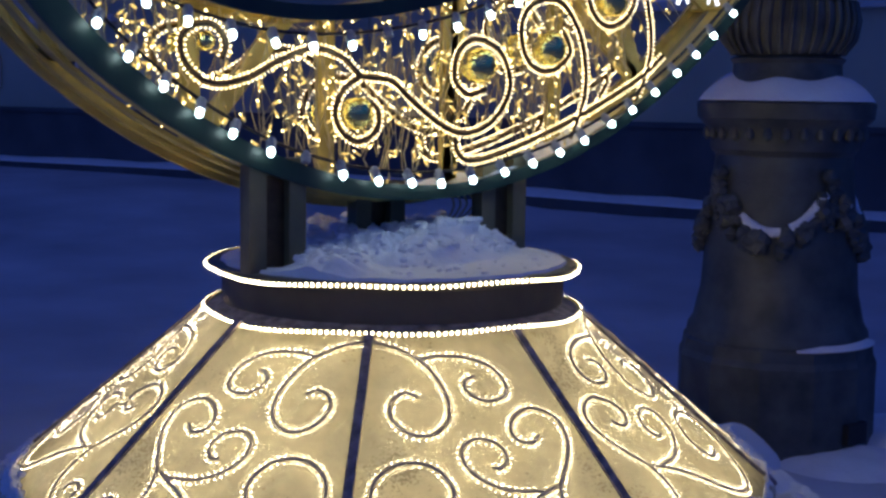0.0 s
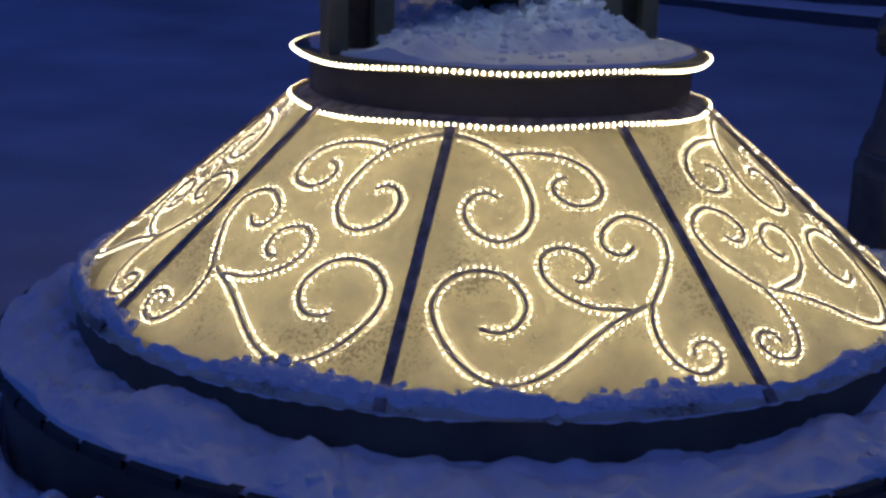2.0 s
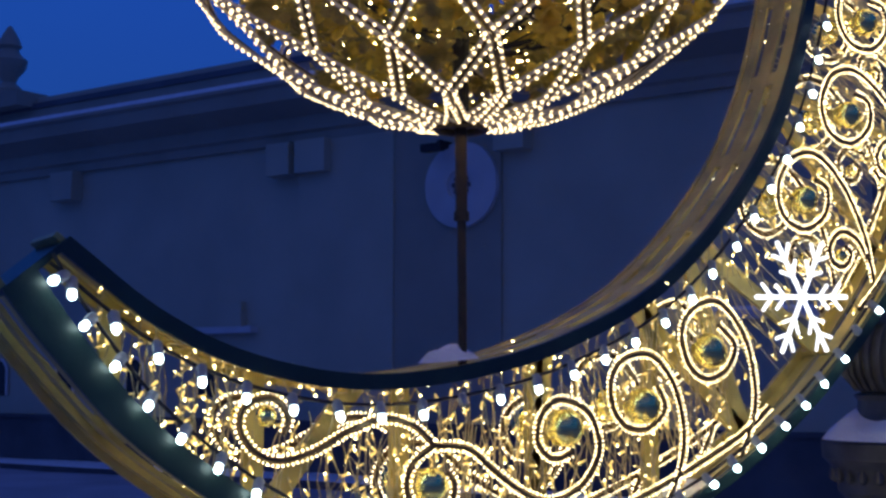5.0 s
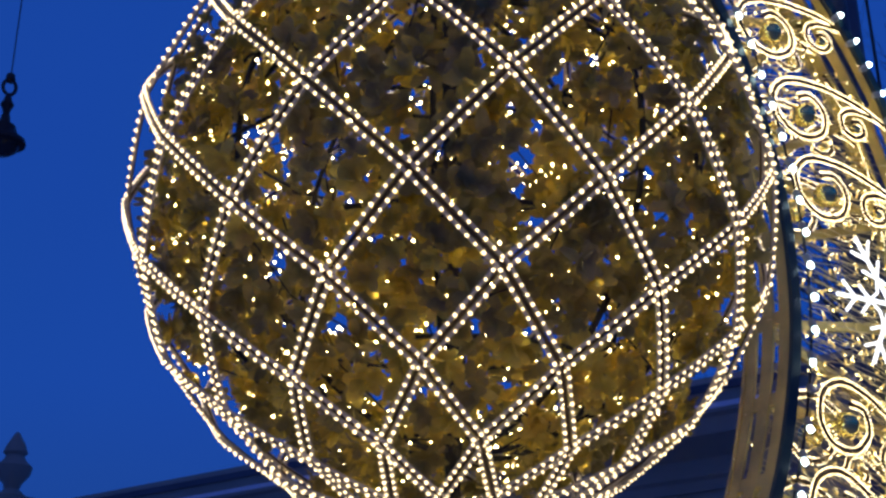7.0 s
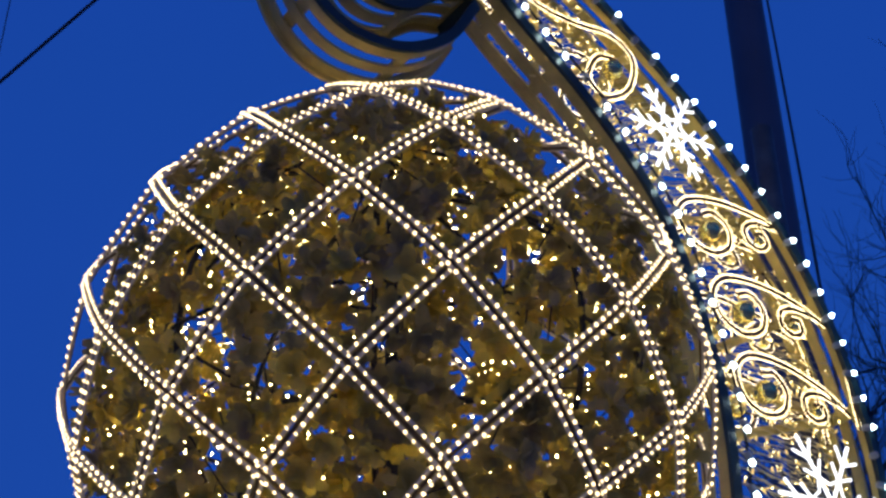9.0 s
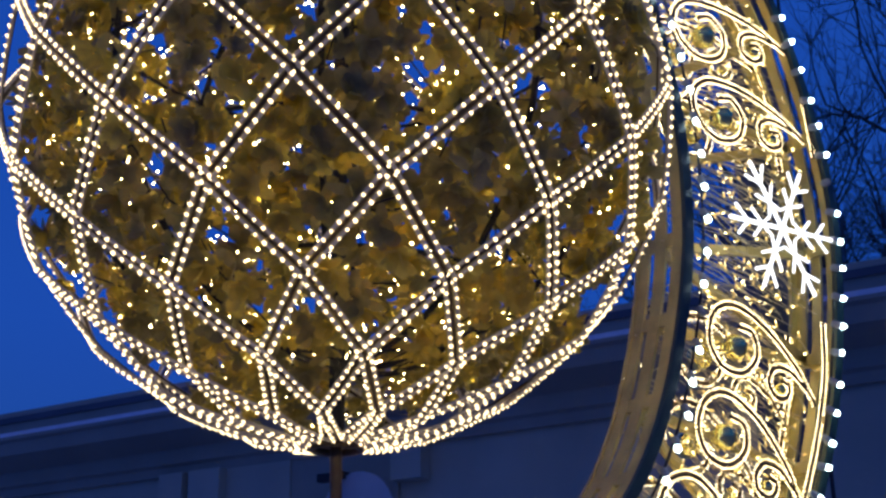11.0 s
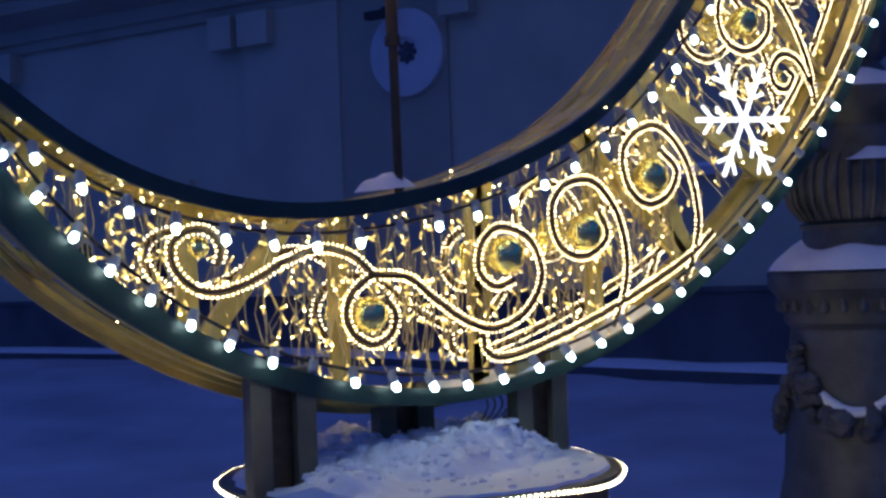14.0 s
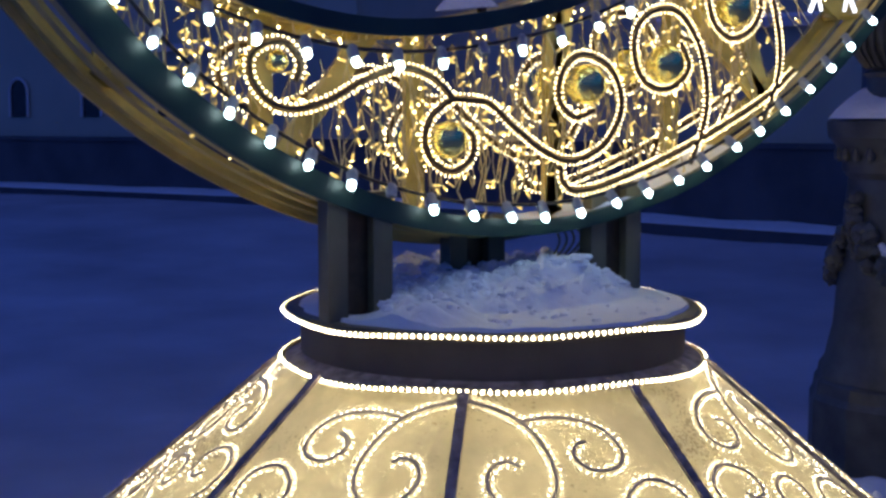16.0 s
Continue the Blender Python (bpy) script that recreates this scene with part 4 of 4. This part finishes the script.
part("upper_disc", Geo().lathe([(0.19, 2.38), (0.215, 2.44), (0.25, 2.50), (0.262, 2.52), (0.262, 2.56), (0.20, 2.57), (0.12, 2.60)], 40), IRON, lamp)
part("finial", Geo().lathe([(0.12, 2.60), (0.13, 2.66), (0.105, 2.70), (0.15, 2.75), (0.175, 2.82), (0.165, 2.90), (0.12, 2.98), (0.10, 3.1), (0.09, 3.6)], 24), IRON, lamp)
part("pole", Geo().lathe([(0.075, 3.55), (0.06, 7.0), (0.0, 7.0)], 16), IRON, lamp)
for o in lamp.children:
    if o.name.split(".")[0] in ("neck", "urn", "upper_disc", "finial", "pole"):
        o.scale.z, o.location.z = 0.89, 0.11 * 1.665
# heavy garland of leaves, sagging between four points
rg = random.Random(3)
leaf_m = Geo().lathe([(0.0, -0.03), (0.024, -0.012), (0.026, 0.008), (0.0, 0.03)], 7).mesh("garland_leaf")
leaf_m.materials.append(IRON)
for s in range(4):
    for k in range(58):
        t = rg.random()
        a = radians(-193 + 90 * s + 90 * t)
        zz = 1.26 - 0.27 * math.sin(math.pi * t) ** 0.8
        r = float(np.interp(zz, [0.74, 1.1, 1.4], [0.37, 0.345, 0.32])) + rg.uniform(0.0, 0.03)
        o = part("garland_leaf", leaf_m, None, lamp)
        o.matrix_local = pose(r * math.cos(a), r * math.sin(a), zz + rg.gauss(0, 0.035), rg.uniform(0, 180), rg.uniform(0, 180), 0) @ Matrix.Scale(rg.uniform(1.0, 1.9), 4)
    a = radians(-193 + 90 * s)
    for j in range(9):
        o = part("garland_tassel", leaf_m, None, lamp)
        o.matrix_local = pose(0.355 * math.cos(a + rg.uniform(-0.09, 0.09)), 0.355 * math.sin(a + rg.uniform(-0.09, 0.09)), 1.32 - 0.03 * j, rg.uniform(0, 180), 0, 0) @ Matrix.Scale(rg.uniform(0.9, 1.5), 4)
part("cable_box", Geo().box(-0.07, 0.07, -0.485, -0.44, 0.06, 0.16), CABLE, lamp, "dark service hatch")


def snow_cap(name, cx, cy, z, r, h, seed, label, r_in=0.0, a0=0, a1=360):
    gg, nn, mm = Geo(), 40, 8
    for i in range(nn + 1):
        a = radians(a0 + (a1 - a0) * i / nn)
        for j in range(mm + 1):
            v = j / mm
            rr = r_in + (r - r_in) * v * (1 + 0.03 * bumpy(math.cos(a) * 2, math.sin(a) * 2, seed, 2))
            x, y = cx + rr * math.cos(a), cy + rr * math.sin(a)
            end = min(1, 5 * min(i, nn - i) / nn) if a1 - a0 < 359 else 1
            gg.v.append((x, y, z + (h * (1 - v ** 3) * (1 + 0.45 * bumpy(x, y, seed, 5)) * end if j < mm else -0.006)))
    for i in range(nn):
        for j in range(mm):
            p, q = i * (mm + 1) + j, (i + 1) * (mm + 1) + j
            gg.f.append((p, q, q + 1, p + 1))
    return tagged(part(name, gg, SNOW), label, "snow", kind="stuff")


snow_cap("lamp_snow", LX, LY, LZ + LH * 1.668, 0.438, 0.11, 1, "thick snow on the lamp's wide ledge", 0.2)
snow_cap("lamp_snow", LX, LY, LZ + LH * 2.466, 0.277, 0.09, 2, "snow on the lamp's upper disc", 0.06)
snow_cap("lamp_snow", LX, LY, LZ + LH * 2.141, 0.339, 0.07, 3, "snow caught on the lamp's urn", 0.17, -150, -60)
snow_cap("lamp_snow", LX, LY, LZ + LH * 0.512, 0.492, 0.035, 4, "thin snow on the lamp's foot", 0.38, -130, -50)
gg = Geo()
for s in (0, 1):
    for k in range(3, 23):
        t = k / 25
        a = radians(-193 + 90 * s + 90 * t)
        zz = LZ + LH * (1.26 - 0.27 * math.sin(math.pi * t) ** 0.8 + 0.062)
        b = a + radians(4.4)
        z2 = LZ + LH * (1.26 - 0.27 * math.sin(math.pi * min(1, t + 0.04)) ** 0.8 + 0.062)
        if bumpy(k, s, 0, 0.31) > -0.25:
            gg.tube([(LX + 0.39 * math.cos(a), LY + 0.39 * math.sin(a), zz), (LX + 0.39 * math.cos(b), LY + 0.39 * math.sin(b), z2)], 0.024 + 0.008 * bumpy(k, s, 0, 0.7), 7)
tagged(part("garland_snow", gg, SNOW), "snow lying along the iron garland", "snow", kind="stuff")
for i, (x, y, r, h) in enumerate(((2.36, 0.40, 0.26, 0.17), (3.2, 0.05, 0.24, 0.10), (3.4, 0.2, 0.28, 0.1), (2.75, 0.02, 0.34, 0.07))):
    snow_cap("snow_bank", x, y, -0.15, r, h, 6 + i, "little bank of snow by the lamp foot")


# ---- the long building behind ----
house = thing("palace_wing", "long plastered classical building with cornice under dusk sky", "building", at=pose(HX, HY, HZ, 0, 0, math.degrees(math.atan2(-DIR.y, DIR.x * -1))) @ Matrix.Scale(HK, 4))


def hbox(name, s0, s1, out0, out1, z0, z1, m, label=""):
    """s runs along the wall away from the camera; out is how far it stands proud."""
    return part(name, Geo().box(-s1, -s0, -out1, -out0, z0, z1), m, house, label, smooth=False)


S0, S1 = -30, 70
hbox("wall", S0, S1, -0.5, 0.0, -0.5, 8.8, WALL)
hbox("stone_footing", S0, S1, 0.0, 0.12, -0.5, 1.96, STONE, "dark stone footing")
hbox("footing_cap", S0, S1, 0.0, 0.16, 1.96, 2.04, STONE)
rows = [[], []]
for i in range(101):
    s0 = S0 + i
    p = Vector((HX, HY)) + DIR * s0 * HK
    z = (rise(p.x, p.y) - HZ) / HK
    lumpy = 0.02 * bumpy(s0, 0, 0, 0.9) + 0.015 * bumpy(s0, 5, 0, 2.3)
    rows[0].append([(-s0, -0.62, z - 0.4), (-s0, -0.60, z + 0.09), (-s0, -0.1, z + 0.10)])
    rows[1].append([(-s0, -0.61, z + 0.085), (-s0, -0.55, z + 0.12 + lumpy), (-s0, -0.1, z + 0.17 + 2 * lumpy)])
for row, name, m, lab in ((rows[0], "low_kerb", STONE, "stone kerb along the wall foot"), (rows[1], "kerb_snow", SNOW, "snow lying on the kerb")):
    gg = Geo()
    for r in row:
        gg.v += r
    gg.f = [(3 * i + j, 3 * i + 3 + j, 3 * i + 4 + j, 3 * i + 1 + j) for i in range(100) for j in range(2)]
    part(name, gg, m, house, lab)
cp = [(0.0, 7.05), (0.10, 7.05), (0.12, 7.2), (0.20, 7.25), (0.22, 7.5), (0.5, 7.62), (0.72, 7.72), (0.75, 7.95), (0.82, 8.0), (0.82, 8.06), (0.0, 8.12)]
gg = Geo()
gg.strip([(-S0, -o, z) for o, z in cp], [(-S1, -o, z) for o, z in cp])
part("cornice", gg, WALL_D, house, "deep moulded cornice")
gg = Geo()
gg.strip([(-S0, -o, z) for o, z in ((0.80, 8.05), (0.78, 8.15), (0.1, 8.2), (0.0, 8.16))], [(-S1, -o, z) for o, z in ((0.80, 8.05), (0.78, 8.15), (0.1, 8.2), (0.0, 8.16))])
part("cornice_snow", gg, SNOW, house, "snow lying on the cornice")
hbox("parapet", S0, S1, -0.4, 0.05, 8.15, 8.55, WALL_D)
hbox("parapet_cap", S0, S1, -0.45, 0.10, 8.55, 8.67, ROOFM)
hbox("pilaster", 11.4, 13.55, 0.0, 0.10, 2.04, 7.05, WALL)
hbox("pilaster", 9.22, 11.4, 0.0, 0.06, 2.04, 7.05, WALL_D, "darker painted pilaster")
for a, b in ((12.8, 13.5), (13.65, 14.2), (8.65, 9.22), (19.6, 20.3)):
    hbox("bracket", a, b, 0.0, 0.30, 6.46, 7.05, WALL)
hbox("string_course", S0, 6, 0.0, 0.14, 3.64, 3.76, TRIM)
hbox("string_course_snow", S0, 6, 0.0, 0.13, 3.76, 3.82, SNOW)
hbox("sill", 14.6, 16.6, 0.0, 0.2, 3.62, 3.74, TRIM)
hbox("sill_block", 14.9, 15.6, 0.0, 0.15, 3.74, 4.2, WALL)
med = part("medallion", Geo().lathe([(0.0, 0.0), (0.72, 0.0), (0.72, 0.09), (0.66, 0.11), (0.26, 0.11), (0.24, 0.05), (0.0, 0.05)], 40), TRIM, house, "round white plaster medallion")
med.location, med.rotation_euler = (-9.97, -0.06, 5.98), (radians(90), 0, 0)
for k in range(8):
    o = part("petal", Geo().lathe([(0.0, 0.03), (0.05, 0.02), (0.05, 0.0), (0.0, 0.0)], 10), STONE, med)
    o.location = (0.14 * math.cos(k * math.pi / 4), 0.14 * math.sin(k * math.pi / 4), 0.05)
part("petal", Geo().lathe([(0.0, 0.05), (0.09, 0.04), (0.1, 0.0), (0.0, 0.0)], 12), STONE, med).location = (0, 0, 0.05)
for s, z in ((17.85, 2.42), (15.85, 2.42), (19.95, 2.42), (22.1, 2.42)):
    w = part("window", Geo().add([(-s + x, -0.03, z + y) for x, y in [(-0.24, 0), (0.24, 0), (0.24, 0.5)] + [(0.24 * math.cos(radians(a)), 0.5 + 0.24 * math.sin(radians(a))) for a in range(15, 180, 15)] + [(-0.24, 0.5)]], [tuple(range(15))]), GLASS, house, "small dark arched window", smooth=False)
    fr = [(-s + x, -0.05, z + y) for x, y in [(-0.27, 0), (-0.27, 0.5)] + [(0.27 * math.cos(radians(a)), 0.5 + 0.27 * math.sin(radians(a))) for a in range(165, 0, -15)] + [(0.27, 0.5), (0.27, 0)]]
    part("frame", Geo().tube(fr, 0.035, 5), TRIM, w)
fin = part("pedestal", Geo().box(-22.9, -21.2, -0.5, 0.3, 8.6, 8.92), WALL_D, house, smooth=False)
u = part("urn", Geo().lathe([(0.30, 0), (0.32, 0.15), (0.16, 0.3), (0.2, 0.42), (0.36, 0.62), (0.40, 0.8), (0.24, 0.95), (0.2, 1.05), (0.27, 1.12), (0.2, 1.3), (0.06, 1.55), (0, 1.6)], 20), WALL_D, fin, "stone urn on the roofline")
u.location = (-22.05, -0.1, 8.92)
cam_body = part("wall_fitting", Geo().box(-10.5, -10.1, -0.55, -0.4, 6.52, 6.65).box(-10.25, -10.19, -0.42, -0.02, 6.60, 6.72), CABLE, house, "small dark wall-mounted fitting", smooth=False)


# ---- street pole, wires, hanging lantern, bare trees ----
pole = thing("tram_pole", "tall dark tapered steel pole with a slack cable", "pole", at=pose(6.41, 3.53, 0))
part("shaft", Geo().lathe([(0.30, -0.1), (0.28, 0.3), (0.24, 0.5), (0.235, 3), (0.185, 14), (0.0, 14.0)], 24), ROOFM, pole)
part("cable", Geo().tube(curve([(0.55, 0, 0.2), (0.50, 0, 5), (0.46, 0, 9), (0.32, 0, 14)], 6), 0.012, 5), CABLE, pole)
part("cable", Geo().tube(curve([(0.62, 0.02, 0.2), (0.54, 0.02, 5), (0.50, 0.02, 9), (0.34, 0.02, 14)], 6), 0.010, 5), CABLE, pole)
lan = thing("hanging_lantern", "dark bell-shaped street lantern hanging on a wire", "lantern", at=pose(-0.01, 8.24, 7.74) @ Matrix.Scale(0.82, 4))
part("bell", Geo().lathe([(0.0, 0.42), (0.05, 0.42), (0.06, 0.34), (0.13, 0.28), (0.16, 0.18), (0.26, 0.10), (0.27, 0.05), (0.20, 0.02)], 28), CABLE, lan)
part("glass", Geo().lathe([(0.20, 0.03), (0.17, -0.04), (0.09, -0.09), (0.0, -0.10)], 24), GLASS, lan, "clear glass bowl")
part("neck", Geo().lathe([(0.03, 0.40), (0.05, 0.5), (0.08, 0.56), (0.05, 0.62), (0.03, 0.70), (0.0, 0.72)], 14), CABLE, lan)
part("hook", Geo().tube([(0.075 * math.cos(radians(a)), 0, 0.80 + 0.10 * math.sin(radians(a))) for a in range(0, 360, 20)], 0.022, 6, True), CABLE, lan)
part("cap", Geo().lathe([(0.0, 0.98), (0.05, 0.97), (0.06, 0.90), (0.03, 0.86), (0.0, 0.86)], 12), CABLE, lan)
part("wire", Geo().tube([(0, 0, 0.96), (0.02, 0.0, 3.2), (0.1, 0.05, 8)], 0.008, 5), CABLE, lan)
tagged(part("overhead_wire", Geo().tube([(-2.98, 10.26, 5.99), (4.88, 6.73, 18.61)], 0.022, 5), CABLE), "taut dark overhead wire across the sky", "wire")


def bare_tree(x, y, z, h, seed):
    rt = random.Random(seed)
    t = thing("bare_tree", "leafless winter tree with fine dark twigs", "tree", "bare trees", at=pose(x, y, z))
    limbs, twigs = Geo(), Geo()
    trunk = [Vector((0.15 * math.sin(k), 0.1 * math.cos(k * 1.3), h * 0.10 * k)) for k in range(6)]
    part("trunk", Geo().tube(trunk, [0.3 - 0.03 * k for k in range(6)], 9), BARK, t)

    def grow(p, d, ln, r, lev):
        pts, q = [p], p
        for k in range(5):
            d = (d + Vector((rt.gauss(0, 0.16), rt.gauss(0, 0.16), rt.gauss(0.05, 0.13)))).normalized()
            q = q + d * ln / 5
            pts.append(q)
        (limbs if lev < 2 else twigs).tube(pts, [r * (1 - 0.13 * k) for k in range(6)], 5 if lev < 2 else 3)
        if lev < 4:
            for k in range(4 if lev < 2 else 5):
                at = pts[rt.randrange(2, 6)]
                nd = (d + Vector((rt.gauss(0, 0.65), rt.gauss(0, 0.65), rt.gauss(0.1, 0.45)))).normalized()
                grow(at, nd, ln * rt.uniform(0.5, 0.75), r * 0.5, lev + 1)

    for k in range(8):
        a = k * 2.4
        grow(trunk[rt.randrange(2, 6)], Vector((math.cos(a), math.sin(a), rt.uniform(0.5, 1.3))).normalized(), h * 0.33, 0.13, 0)
    part("limb_frame", limbs, BARK, t)
    part("crown", twigs, BARK, t, "fine bare twigs")


bare_tree(24.8, 14.7, 0.0, 20, 5)
bare_tree(28.9, 15.3, 0.0, 20, 9)
